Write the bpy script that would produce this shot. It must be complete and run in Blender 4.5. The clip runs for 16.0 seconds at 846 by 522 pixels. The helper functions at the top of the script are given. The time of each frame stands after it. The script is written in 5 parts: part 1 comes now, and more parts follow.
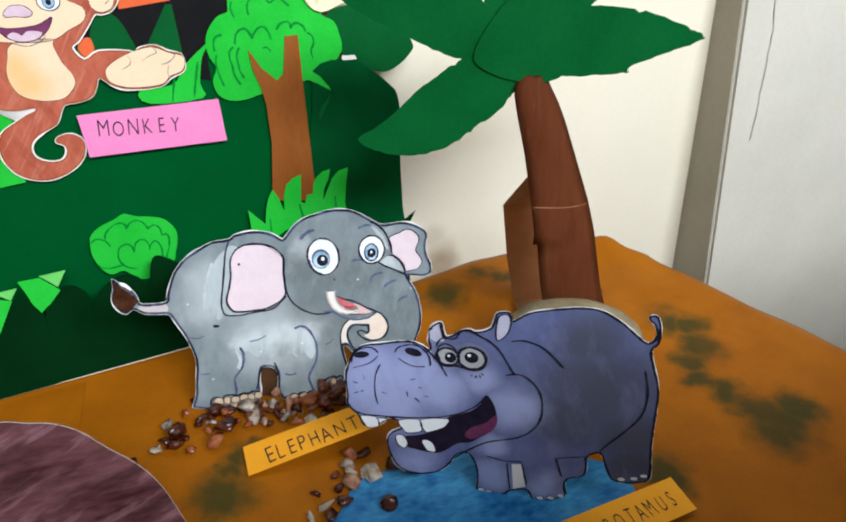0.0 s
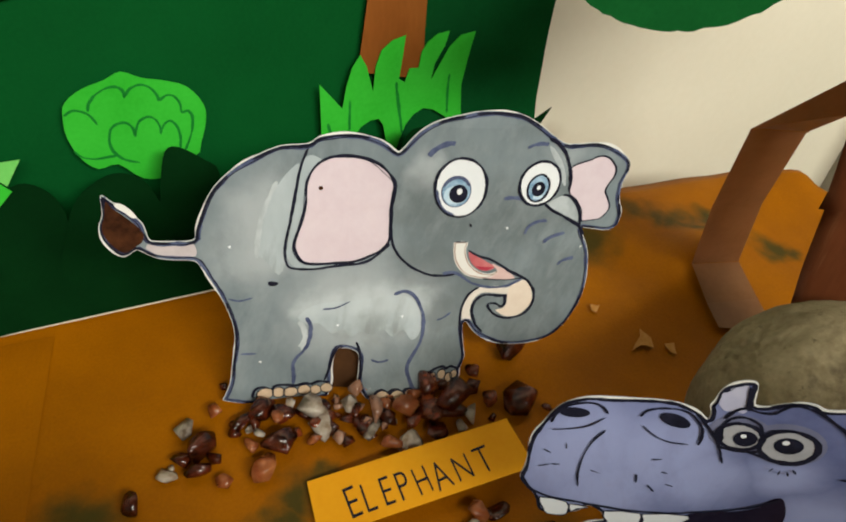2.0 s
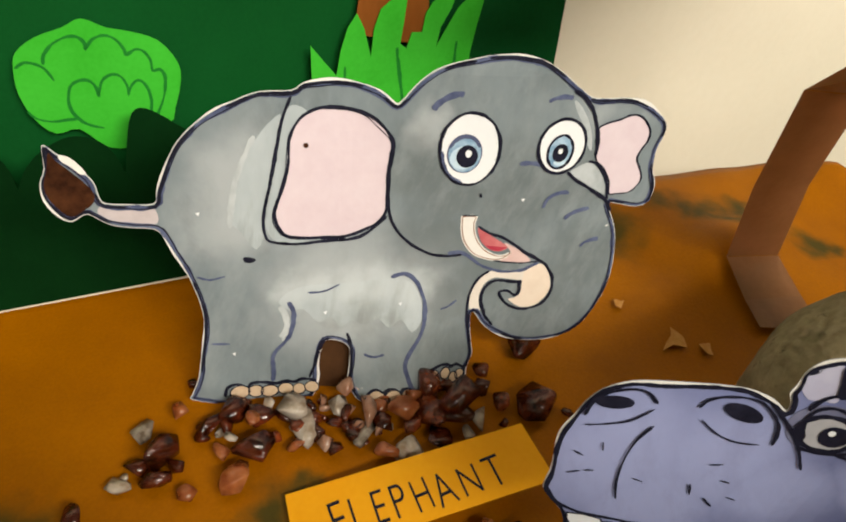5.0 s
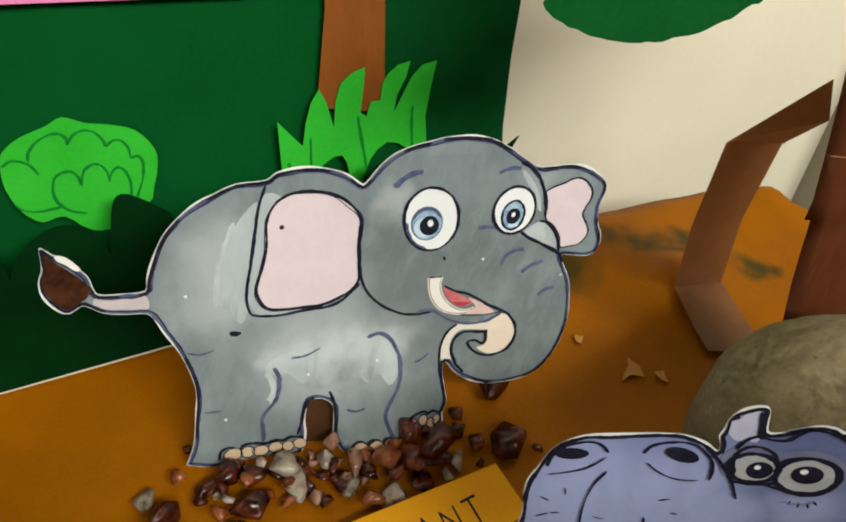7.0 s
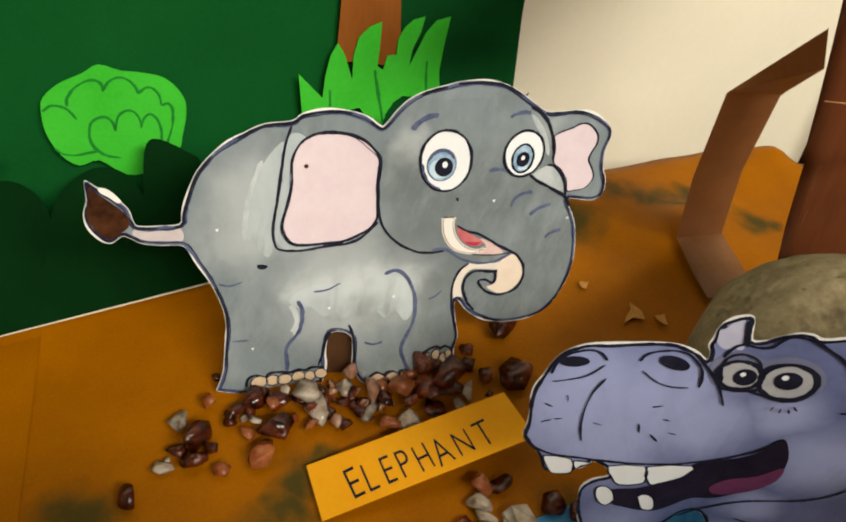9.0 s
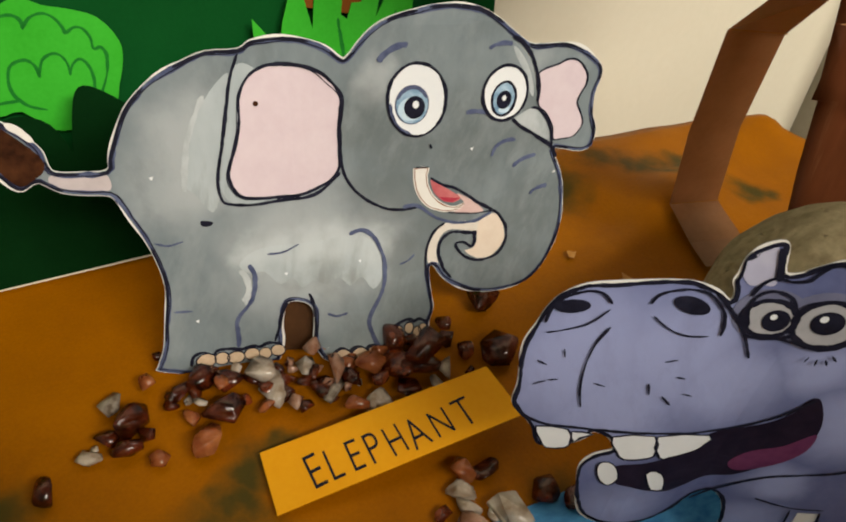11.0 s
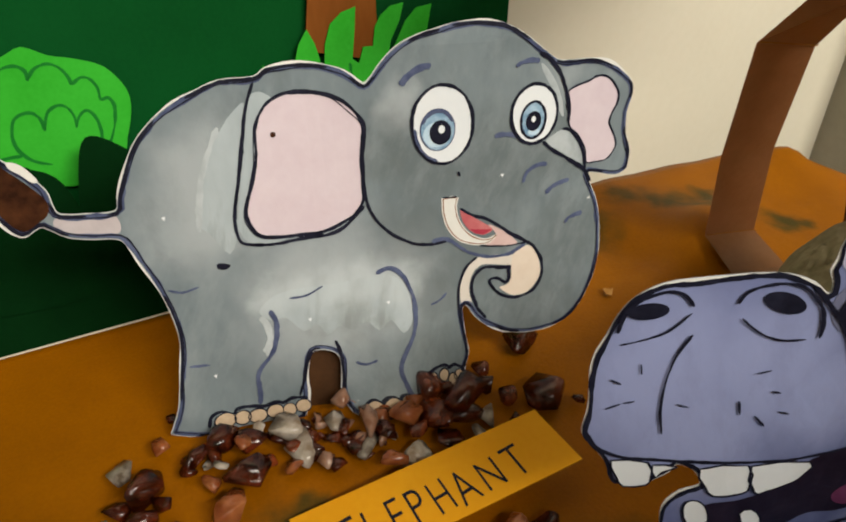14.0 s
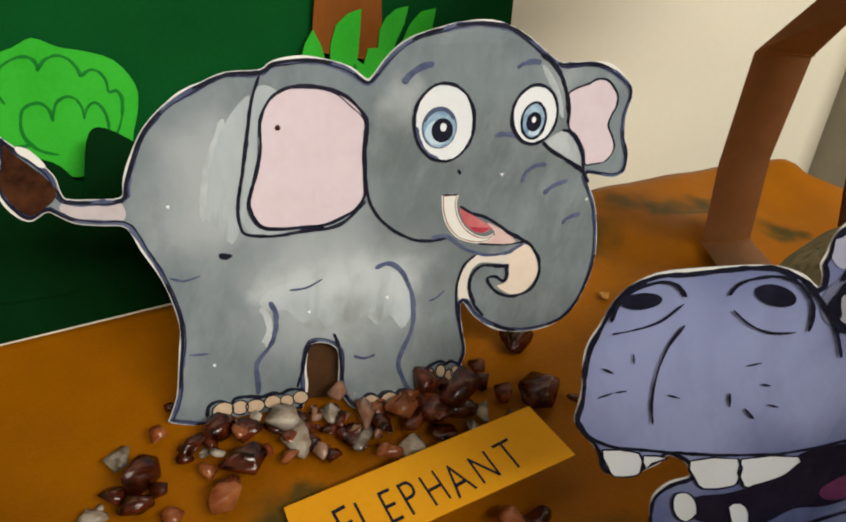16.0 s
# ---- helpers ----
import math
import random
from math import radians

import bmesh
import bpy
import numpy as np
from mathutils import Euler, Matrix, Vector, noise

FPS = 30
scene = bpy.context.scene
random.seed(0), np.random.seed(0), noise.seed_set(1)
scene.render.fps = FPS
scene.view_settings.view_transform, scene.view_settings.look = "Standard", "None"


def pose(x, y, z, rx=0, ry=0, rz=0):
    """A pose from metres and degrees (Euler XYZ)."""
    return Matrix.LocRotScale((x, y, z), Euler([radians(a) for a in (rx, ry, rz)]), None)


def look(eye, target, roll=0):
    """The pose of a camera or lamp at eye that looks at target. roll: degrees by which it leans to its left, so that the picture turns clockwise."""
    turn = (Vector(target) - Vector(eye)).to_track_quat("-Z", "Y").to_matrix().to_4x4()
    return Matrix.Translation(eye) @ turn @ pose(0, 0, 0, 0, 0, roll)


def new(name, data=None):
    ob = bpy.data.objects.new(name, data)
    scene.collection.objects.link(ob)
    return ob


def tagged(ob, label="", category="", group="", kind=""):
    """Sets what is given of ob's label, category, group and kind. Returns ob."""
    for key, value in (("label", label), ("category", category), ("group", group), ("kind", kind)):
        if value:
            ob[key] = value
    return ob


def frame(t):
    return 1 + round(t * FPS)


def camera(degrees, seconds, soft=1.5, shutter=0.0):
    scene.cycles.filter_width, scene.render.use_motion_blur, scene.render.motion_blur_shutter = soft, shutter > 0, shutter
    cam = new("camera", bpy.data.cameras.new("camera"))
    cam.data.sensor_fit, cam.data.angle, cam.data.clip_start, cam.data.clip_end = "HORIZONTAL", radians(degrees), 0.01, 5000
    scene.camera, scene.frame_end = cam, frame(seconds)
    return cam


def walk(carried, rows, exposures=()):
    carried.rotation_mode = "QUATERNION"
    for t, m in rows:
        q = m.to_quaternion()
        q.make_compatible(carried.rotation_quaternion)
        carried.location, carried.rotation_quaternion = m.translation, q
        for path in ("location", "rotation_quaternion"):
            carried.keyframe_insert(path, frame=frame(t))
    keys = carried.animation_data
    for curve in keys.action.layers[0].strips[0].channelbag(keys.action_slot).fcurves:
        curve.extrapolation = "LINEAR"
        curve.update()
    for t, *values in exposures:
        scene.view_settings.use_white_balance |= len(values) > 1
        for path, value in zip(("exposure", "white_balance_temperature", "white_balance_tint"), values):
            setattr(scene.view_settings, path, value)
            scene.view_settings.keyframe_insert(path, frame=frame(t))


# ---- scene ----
cam = camera(62.6, 16.0, soft=2.0)
# seconds, place, turn
ROWS = [
    (0.0, 0.0012, -0.0028, 0.4051, 55.584, -0.802, -17.259),
    (0.5, -0.0693, 0.0624, 0.4392, 56.513, -2.198, -22.850),
    (1.0, -0.1000, 0.1164, 0.4293, 53.658, -7.152, -25.116),
    (1.5, -0.0747, 0.1806, 0.3653, 49.284, -7.213, -15.788),
    (2.0, -0.0384, 0.2137, 0.3063, 44.190, -6.710, -14.696),
    (2.5, -0.0298, 0.2314, 0.2771, 42.832, -7.067, -12.947),
    (3.0, -0.0233, 0.2417, 0.2561, 44.645, -6.664, -14.521),
    (3.5, -0.0227, 0.2395, 0.2542, 45.827, -7.532, -14.172),
    (6.0, -0.0343, 0.2267, 0.2737, 47.204, -6.380, -14.496),
    (6.5, -0.0363, 0.2292, 0.2885, 48.681, -5.878, -15.626),
    (7.0, -0.0327, 0.2249, 0.2903, 48.175, -5.715, -18.652),
    (7.5, -0.0409, 0.2166, 0.2937, 48.431, -6.494, -19.411),
    (8.0, -0.0540, 0.2089, 0.2877, 46.432, -7.385, -16.716),
    (8.5, -0.0488, 0.2052, 0.2958, 46.593, -6.597, -17.010),
    (9.0, -0.0444, 0.2001, 0.2905, 46.296, -5.599, -17.911),
    (9.5, -0.0323, 0.1990, 0.2872, 46.180, -6.709, -18.263),
    (12.0, -0.0341, 0.2233, 0.2199, 51.802, -5.040, -22.097),
    (12.5, -0.0281, 0.2276, 0.2166, 54.189, -4.856, -23.187),
    (13.0, -0.0352, 0.2214, 0.2151, 53.618, -4.001, -22.413),
    (13.5, -0.0408, 0.2215, 0.2197, 54.443, -3.829, -21.654),
    (14.0, -0.0398, 0.2184, 0.2169, 54.331, -3.569, -21.590),
    (14.5, -0.0367, 0.2149, 0.2189, 55.826, -4.300, -21.323),
    (15.0, -0.0397, 0.2155, 0.2135, 55.891, -4.952, -21.272),
    (15.5, -0.0418, 0.2141, 0.2117, 55.396, -5.180, -21.117),
    (16.0, -0.0420, 0.2119, 0.2137, 55.299, -4.691, -20.872),
]
walk(cam, [(t, pose(*place)) for t, *place in ROWS], exposures=[(0.0, -0.36, 5800, 8), (0.5, -0.72, 5850, 3), (1.0, -0.79, 5900, 5), (1.5, -0.87, 5950, 5), (2.0, -0.69, 6900, 4), (2.5, -0.58, 7550, 9), (3.5, -0.58, 7450, 10), (6.0, -0.39, 7000, 3), (6.5, -0.36, 6800, 0), (7.0, -0.67, 6800, 3), (8.0, -0.45, 7150, 6), (9.5, -0.59, 7350, 8), (12.0, -0.79, 7250, 9), (14.5, -0.79, 7000, 7), (16.0, -0.79, 6950, 8)])

# ---- light: one added area lamp in an unseen high opening behind the viewer ----
world = bpy.data.worlds.new("world")
scene.world = world
world.use_nodes = True
world.node_tree.nodes["Background"].inputs["Color"].default_value = (0.75, 0.85, 1.0, 1)
world.node_tree.nodes["Background"].inputs["Strength"].default_value = 0.1


def area_lamp(name, eye, target, width, height, watts, colour):
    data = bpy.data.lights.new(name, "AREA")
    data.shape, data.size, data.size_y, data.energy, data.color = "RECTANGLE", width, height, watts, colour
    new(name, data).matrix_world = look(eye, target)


area_lamp("unseen_lamp", (0.45, -0.93, 1.36), (0.1, 0.42, 0.08), 1.4, 0.42, 84, (1.0, 0.965, 0.92))


# ---- materials ----
def material(name, dark, light, grain=300.0, cloud=25.0, rough=0.6, bump=0.1, metal=0.0, stretch=(1, 1, 1), contrast=1.0, spec=0.08):
    """Paint, paper, cloth or stone: two tones mixed by a broad cloud and a fine grain, with fine relief."""
    m = bpy.data.materials.new(name)
    m.use_nodes = True
    n, link = m.node_tree.nodes, m.node_tree.links.new
    bsdf = n["Principled BSDF"]
    bsdf.inputs["Roughness"].default_value, bsdf.inputs["Metallic"].default_value = rough, metal
    bsdf.inputs["Specular IOR Level"].default_value = spec
    where, scaled = n.new("ShaderNodeTexCoord"), n.new("ShaderNodeMapping")
    scaled.inputs["Scale"].default_value = stretch
    link(where.outputs["Object"], scaled.inputs["Vector"])
    wide, fine = n.new("ShaderNodeTexNoise"), n.new("ShaderNodeTexNoise")
    wide.inputs["Scale"].default_value, wide.inputs["Detail"].default_value, wide.inputs["Roughness"].default_value = cloud, 5, 0.6
    fine.inputs["Scale"].default_value, fine.inputs["Detail"].default_value = grain, 3
    for noise_node in (wide, fine):
        link(scaled.outputs["Vector"], noise_node.inputs["Vector"])
    both = n.new("ShaderNodeMath")
    both.operation = "MULTIPLY_ADD"
    both.inputs[1].default_value = 0.35
    link(fine.outputs["Fac"], both.inputs[0])
    link(wide.outputs["Fac"], both.inputs[2])
    spread = n.new("ShaderNodeMapRange")
    spread.inputs["From Min"].default_value, spread.inputs["From Max"].default_value = 0.675 - 0.28 / contrast, 0.675 + 0.28 / contrast
    link(both.outputs[0], spread.inputs["Value"])
    mix = n.new("ShaderNodeMix")
    mix.data_type = "RGBA"
    mix.inputs[6].default_value, mix.inputs[7].default_value = (*dark, 1), (*light, 1)
    link(spread.outputs["Result"], mix.inputs[0])
    link(mix.outputs[2], bsdf.inputs["Base Color"])
    relief = n.new("ShaderNodeBump")
    relief.inputs["Strength"].default_value, relief.inputs["Distance"].default_value = bump, 0.0006
    link(fine.outputs["Fac"], relief.inputs["Height"])
    link(relief.outputs["Normal"], bsdf.inputs["Normal"])
    return m


def blotched(m, colour, spots, ragged=0.05, scale=40.0, amount=0.9, power=1.6):
    """Lays ragged painted blotches (x, y, z, radius) of a colour over a material's base colour."""
    n, link = m.node_tree.nodes, m.node_tree.links.new
    bsdf = n["Principled BSDF"]
    source = bsdf.inputs["Base Color"].links[0].from_socket
    where, wobble = n.new("ShaderNodeTexCoord"), n.new("ShaderNodeTexNoise")
    wobble.inputs["Scale"].default_value, wobble.inputs["Detail"].default_value = scale, 4
    link(where.outputs["Object"], wobble.inputs["Vector"])
    centred = n.new("ShaderNodeVectorMath")
    centred.operation = "SUBTRACT"
    centred.inputs[1].default_value = (0.5, 0.5, 0.5)
    link(wobble.outputs["Color"], centred.inputs[0])
    moved = n.new("ShaderNodeVectorMath")
    moved.operation = "MULTIPLY_ADD"
    moved.inputs[1].default_value = (ragged, ragged, ragged)
    link(centred.outputs[0], moved.inputs[0])
    link(where.outputs["Object"], moved.inputs[2])
    total = None
    for x, y, z, radius in spots:
        away = n.new("ShaderNodeVectorMath")
        away.operation = "DISTANCE"
        away.inputs[1].default_value = (x, y, z)
        link(moved.outputs[0], away.inputs[0])
        near = n.new("ShaderNodeMapRange")
        near.interpolation_type = "SMOOTHSTEP"
        near.inputs["From Min"].default_value, near.inputs["From Max"].default_value = radius * power, radius * 0.35
        near.inputs["To Max"].default_value = amount
        link(away.outputs["Value"], near.inputs["Value"])
        if total is None:
            total = near.outputs["Result"]
        else:
            most = n.new("ShaderNodeMath")
            most.operation = "MAXIMUM"
            link(total, most.inputs[0])
            link(near.outputs["Result"], most.inputs[1])
            total = most.outputs[0]
    over = n.new("ShaderNodeMix")
    over.data_type = "RGBA"
    over.inputs[7].default_value = (*colour, 1)
    link(total, over.inputs[0])
    link(source, over.inputs[6])
    link(over.outputs[2], bsdf.inputs["Base Color"])
    return m


def washed(m, colour, stretch, scale, low=0.5, high=0.7, amount=0.6, turn=(0, 0, 0)):
    """Lays streaks of brush, crayon or painted sheen over a material; stretch is small along the strokes."""
    n, link = m.node_tree.nodes, m.node_tree.links.new
    bsdf = n["Principled BSDF"]
    source = bsdf.inputs["Base Color"].links[0].from_socket
    where, scaled, streak = n.new("ShaderNodeTexCoord"), n.new("ShaderNodeMapping"), n.new("ShaderNodeTexNoise")
    scaled.vector_type = "TEXTURE"
    scaled.inputs["Rotation"].default_value = [radians(a) for a in turn]
    scaled.inputs["Scale"].default_value = [1 / a for a in stretch]
    streak.inputs["Scale"].default_value, streak.inputs["Detail"].default_value, streak.inputs["Roughness"].default_value = scale, 6, 0.65
    link(where.outputs["Object"], scaled.inputs["Vector"])
    link(scaled.outputs["Vector"], streak.inputs["Vector"])
    cover = n.new("ShaderNodeMapRange")
    cover.inputs["From Min"].default_value, cover.inputs["From Max"].default_value, cover.inputs["To Max"].default_value = low, high, amount
    link(streak.outputs["Fac"], cover.inputs["Value"])
    over = n.new("ShaderNodeMix")
    over.data_type = "RGBA"
    over.inputs[7].default_value = (*colour, 1)
    link(cover.outputs["Result"], over.inputs[0])
    link(source, over.inputs[6])
    link(over.outputs[2], bsdf.inputs["Base Color"])
    return m


white_paper = material("white_paper", (0.72, 0.71, 0.68), (0.85, 0.84, 0.81), rough=0.55)
ink = material("ink", (0.006, 0.006, 0.012), (0.020, 0.021, 0.040), grain=500, cloud=120, rough=0.4)
blue_ink = material("blue_ink", (0.030, 0.038, 0.095), (0.14, 0.17, 0.28), grain=400, cloud=90, rough=0.4)
elephant_grey = material("elephant_grey", (0.156, 0.193, 0.215), (0.236, 0.284, 0.31), grain=220, cloud=30, rough=0.33, stretch=(1, 1, 0.5), bump=0.15)
blotched(elephant_grey, (0.435, 0.473, 0.501), [(-0.022, 0, 0.099, 0.020), (-0.026, 0, 0.087, 0.020), (0.014, 0, 0.048, 0.030), (0.039, 0, 0.046, 0.022), (0.048, 0, 0.118, 0.008), (0.114, 0, 0.126, 0.012)], ragged=0.02, scale=60, amount=0.75)
blotched(elephant_grey, (0.128, 0.151, 0.156), [(0.087, 0, 0.093, 0.020), (0.109, 0, 0.099, 0.018), (0.120, 0, 0.056, 0.018), (0.103, 0, 0.034, 0.018), (0.058, 0, 0.095, 0.016), (0.043, 0, 0.102, 0.012), (0.052, 0, 0.070, 0.014), (0.060, 0, 0.039, 0.014), (0.057, 0, 0.018, 0.012), (0.076, 0, 0.058, 0.014)], ragged=0.02, scale=70, amount=0.6, power=1.9)
washed(elephant_grey, (0.378, 0.43, 0.454), (1, 1, 0.5), 40, 0.5, 0.8, 0.35, (0, 12, 0))
washed(elephant_grey, (0.142, 0.166, 0.166), (1, 1, 0.6), 22, 0.52, 0.8, 0.5)
washed(elephant_grey, (0.756, 0.756, 0.737), (1, 1, 1), 75, 0.715, 0.73, 0.85)
washed(elephant_grey, (0.36, 0.405, 0.43), (1, 1, 0.4), 52, 0.52, 0.68, 0.3, (0, 24, 0))
washed(elephant_grey, (0.12, 0.14, 0.145), (1, 1, 0.5), 44, 0.55, 0.7, 0.3, (0, -19, 0))
wash_grey = material("wash_grey", (0.34, 0.395, 0.425), (0.47, 0.53, 0.565), grain=220, cloud=40, rough=0.33, stretch=(1, 1, 0.4), bump=0.15)
washed(wash_grey, (0.26, 0.29, 0.30), (1, 1, 0.15), 110, 0.5, 0.66, 0.7, (0, 8, 0))
pale_wash = material("pale_wash", (0.40, 0.445, 0.47), (0.58, 0.63, 0.66), grain=220, cloud=60, rough=0.33, bump=0.15)
washed(pale_wash, (0.30, 0.34, 0.36), (1, 1, 0.4), 90, 0.44, 0.66, 0.8)
for paint in (elephant_grey, wash_grey):
    blotched(paint, (0.55, 0.61, 0.64), [(-0.009, 0, 0.050, 0.007), (0.003, 0, 0.053, 0.007), (0.018, 0, 0.0495, 0.009), (0.031, 0, 0.050, 0.009), (0.043, 0, 0.046, 0.008)], ragged=0.014, scale=90, amount=0.7, power=1.8)
    blotched(paint, (0.24, 0.265, 0.265), [(0.022, 0, 0.036, 0.007), (0.008, 0, 0.034, 0.005), (0.036, 0, 0.033, 0.005)], ragged=0.016, scale=110, amount=0.55, power=1.8)
ear_pink = material("ear_pink", (0.644, 0.529, 0.593), (0.718, 0.621, 0.676), cloud=60, rough=0.4)
eye_white = material("eye_white", (0.75, 0.79, 0.84), (0.83, 0.86, 0.89), rough=0.35)
hippo_white = material("hippo_white", (0.34, 0.348, 0.383), (0.451, 0.459, 0.493), cloud=120, rough=0.4)
eye_blue = material("eye_blue", (0.16, 0.30, 0.46), (0.42, 0.58, 0.72), cloud=250, rough=0.35, contrast=1.5)
pale_cream = material("pale_cream", (0.66, 0.60, 0.54), (0.76, 0.71, 0.65), cloud=60, rough=0.45)
pale_blue = material("pale_blue", (0.44, 0.62, 0.78), (0.62, 0.76, 0.86), cloud=200, rough=0.35)
leg_gap_shade = material("leg_gap_shade", (0.05, 0.022, 0.010), (0.10, 0.045, 0.018), cloud=60, rough=0.5)
cream = material("cream_paint", (0.72, 0.60, 0.50), (0.80, 0.70, 0.60), cloud=60, rough=0.45)
mouth_red = material("mouth_red", (0.48, 0.10, 0.12), (0.62, 0.22, 0.22), cloud=90, rough=0.4)
mouth_deep = material("mouth_deep", (0.36, 0.03, 0.06), (0.48, 0.06, 0.09), cloud=90, rough=0.4)
tail_pink = material("tail_pink", (0.46, 0.41, 0.43), (0.60, 0.54, 0.56), cloud=90, rough=0.4)
lip_pink = material("lip_pink", (0.60, 0.40, 0.38), (0.70, 0.52, 0.50), cloud=90, rough=0.4)
tuft_brown = material("tuft_brown", (0.025, 0.009, 0.005), (0.10, 0.036, 0.015), cloud=90, rough=0.3, contrast=1.4)
torn_paper = material("torn_paper", (0.40, 0.17, 0.035), (0.52, 0.27, 0.09), cloud=150, rough=0.6)
toe_beige = material("toe_beige", (0.55, 0.40, 0.27), (0.70, 0.54, 0.38), cloud=150, rough=0.5)
hippo_lavender = material("hippo_lavender", (0.085, 0.104, 0.238), (0.148, 0.173, 0.346), grain=260, cloud=28, rough=0.4, bump=0.15)
blotched(hippo_lavender, (0.066, 0.072, 0.095), [(0.062, 0, 0.105, 0.030), (0.085, 0, 0.07, 0.020), (0.045, 0, 0.08, 0.02), (0.088, 0, 0.045, 0.014), (0.050, 0, 0.140, 0.016)], ragged=0.02, scale=30, amount=0.85, power=2.2)
blotched(hippo_lavender, (0.37, 0.42, 0.70), [(-0.078, 0, 0.092, 0.024), (-0.052, 0, 0.098, 0.020), (-0.065, 0, 0.075, 0.018), (-0.035, 0, 0.088, 0.014), (-0.05, 0, 0.028, 0.012), (-0.012, 0, 0.100, 0.010), (0.002, 0, 0.015, 0.013), (0.040, 0, 0.012, 0.012), (0.012, 0, 0.080, 0.014), (0.0, 0, 0.045, 0.008)], ragged=0.016, scale=40, amount=0.8, power=2.0)
washed(hippo_lavender, (0.194, 0.216, 0.382), (1, 1, 0.3), 60, 0.50, 0.75, 0.5, (0, -20, 0))
washed(hippo_lavender, (0.0864, 0.0936, 0.202), (1, 1, 0.5), 34, 0.56, 0.76, 0.5)
socket_grey = material("socket_grey", (0.126, 0.136, 0.231), (0.196, 0.21, 0.322), grain=260, cloud=60, rough=0.4)
hippo_pale = material("hippo_pale", (0.413, 0.42, 0.585), (0.51, 0.517, 0.645), cloud=60, rough=0.4)
mouth_dark = material("mouth_dark", (0.008, 0.005, 0.014), (0.026, 0.018, 0.036), cloud=80, rough=0.4)
lilac = material("lilac", (0.56, 0.40, 0.50), (0.68, 0.54, 0.62), cloud=90, rough=0.45)
tongue_purple = material("tongue_purple", (0.10, 0.022, 0.075), (0.19, 0.05, 0.13), cloud=80, rough=0.4)
monkey_brown = material("monkey_brown", (0.34, 0.075, 0.042), (0.48, 0.135, 0.080), grain=240, cloud=70, rough=0.5, contrast=1.3, stretch=(1, 1, 0.45))
washed(monkey_brown, (0.52, 0.20, 0.14), (1, 1, 0.12), 260, 0.52, 0.66, 0.6, (0, 35, 0))
washed(monkey_brown, (0.17, 0.035, 0.02), (1, 1, 0.2), 90, 0.56, 0.7, 0.5, (0, -25, 0))
monkey_cream = material("monkey_cream", (0.79, 0.57, 0.37), (0.84, 0.66, 0.47), cloud=30, rough=0.5)
blotched(monkey_cream, (0.82, 0.44, 0.14), [(-0.125, 0, 0.236, .011), (-0.121, 0, 0.226, .011)], ragged=0.01, scale=60, amount=0.7, power=2.0)
lump_brown = material("lump_brown", (0.05, 0.016, 0.018), (0.17, 0.075, 0.085), grain=260, cloud=60, rough=0.45, contrast=1.5, stretch=(0.35, 1, 1.1))
washed(lump_brown, (0.34, 0.18, 0.22), (1, 1, 0.2), 95, 0.53, 0.66, 0.6, (0, 60, 0))
washed(lump_brown, (0.025, 0.010, 0.010), (1, 1, 0.22), 70, 0.52, 0.68, 0.75, (0, 66, 0))
board_green = material("board_green", (0.002, 0.060, 0.012), (0.003, 0.088, 0.018), grain=500, cloud=12, rough=0.8, bump=0.2, spec=0.03)
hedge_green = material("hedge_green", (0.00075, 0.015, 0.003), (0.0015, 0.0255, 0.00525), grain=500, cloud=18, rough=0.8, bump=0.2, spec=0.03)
bush_green = material("bush_green", (0.0025, 0.052, 0.012), (0.0045, 0.080, 0.020), grain=500, cloud=18, rough=0.8, bump=0.2, spec=0.03)
palm_green = material("palm_green", (0.003, 0.064, 0.013), (0.007, 0.108, 0.023), grain=420, cloud=16, rough=0.6, bump=0.2, spec=0.05)
leaf_green = material("leaf_green", (0.026, 0.40, 0.026), (0.046, 0.52, 0.046), grain=420, cloud=30, rough=0.6, spec=0.04)
pale_leaf = material("pale_leaf", (0.10, 0.46, 0.08), (0.18, 0.58, 0.14), grain=420, cloud=30, rough=0.6, spec=0.04)
marker_green = material("marker_green", (0.006, 0.16, 0.02), (0.012, 0.24, 0.03), cloud=90, rough=0.5)
black_paper = material("black_paper", (0.004, 0.004, 0.005), (0.009, 0.009, 0.010), rough=0.6)
orange_paper = material("orange_paper", (0.60, 0.10, 0.03), (0.72, 0.15, 0.05), rough=0.5)
brown_paper = material("brown_paper", (0.20, 0.060, 0.011), (0.30, 0.10, 0.021), grain=350, cloud=40, rough=0.5, stretch=(1, 1, 0.3))
trunk_paper = material("trunk_paper", (0.139, 0.0401, 0.0146), (0.211, 0.0684, 0.0277), grain=350, cloud=60, rough=0.4, stretch=(1, 1, 0.12), bump=0.2)
# light vertical streaks put the trunk paper's sheen into its colour
washed(trunk_paper, (0.306, 0.139, 0.0657), (1, 1, 0.06), 160, 0.6, 0.68, 0.5)
washed(trunk_paper, (0.073, 0.0204, 0.0073), (1, 1, 0.3), 40, 0.55, 0.72, 0.5)
strap_paper = material("strap_paper", (0.33, 0.15, 0.060), (0.43, 0.21, 0.095), grain=300, cloud=40, rough=0.36, spec=0.4)
pink_card = material("pink_card", (0.74, 0.20, 0.46), (0.80, 0.27, 0.53), grain=400, cloud=20, rough=0.55)
yellow_card = material("yellow_card", (0.78, 0.33, 0.012), (0.85, 0.40, 0.02), grain=400, cloud=20, rough=0.5)
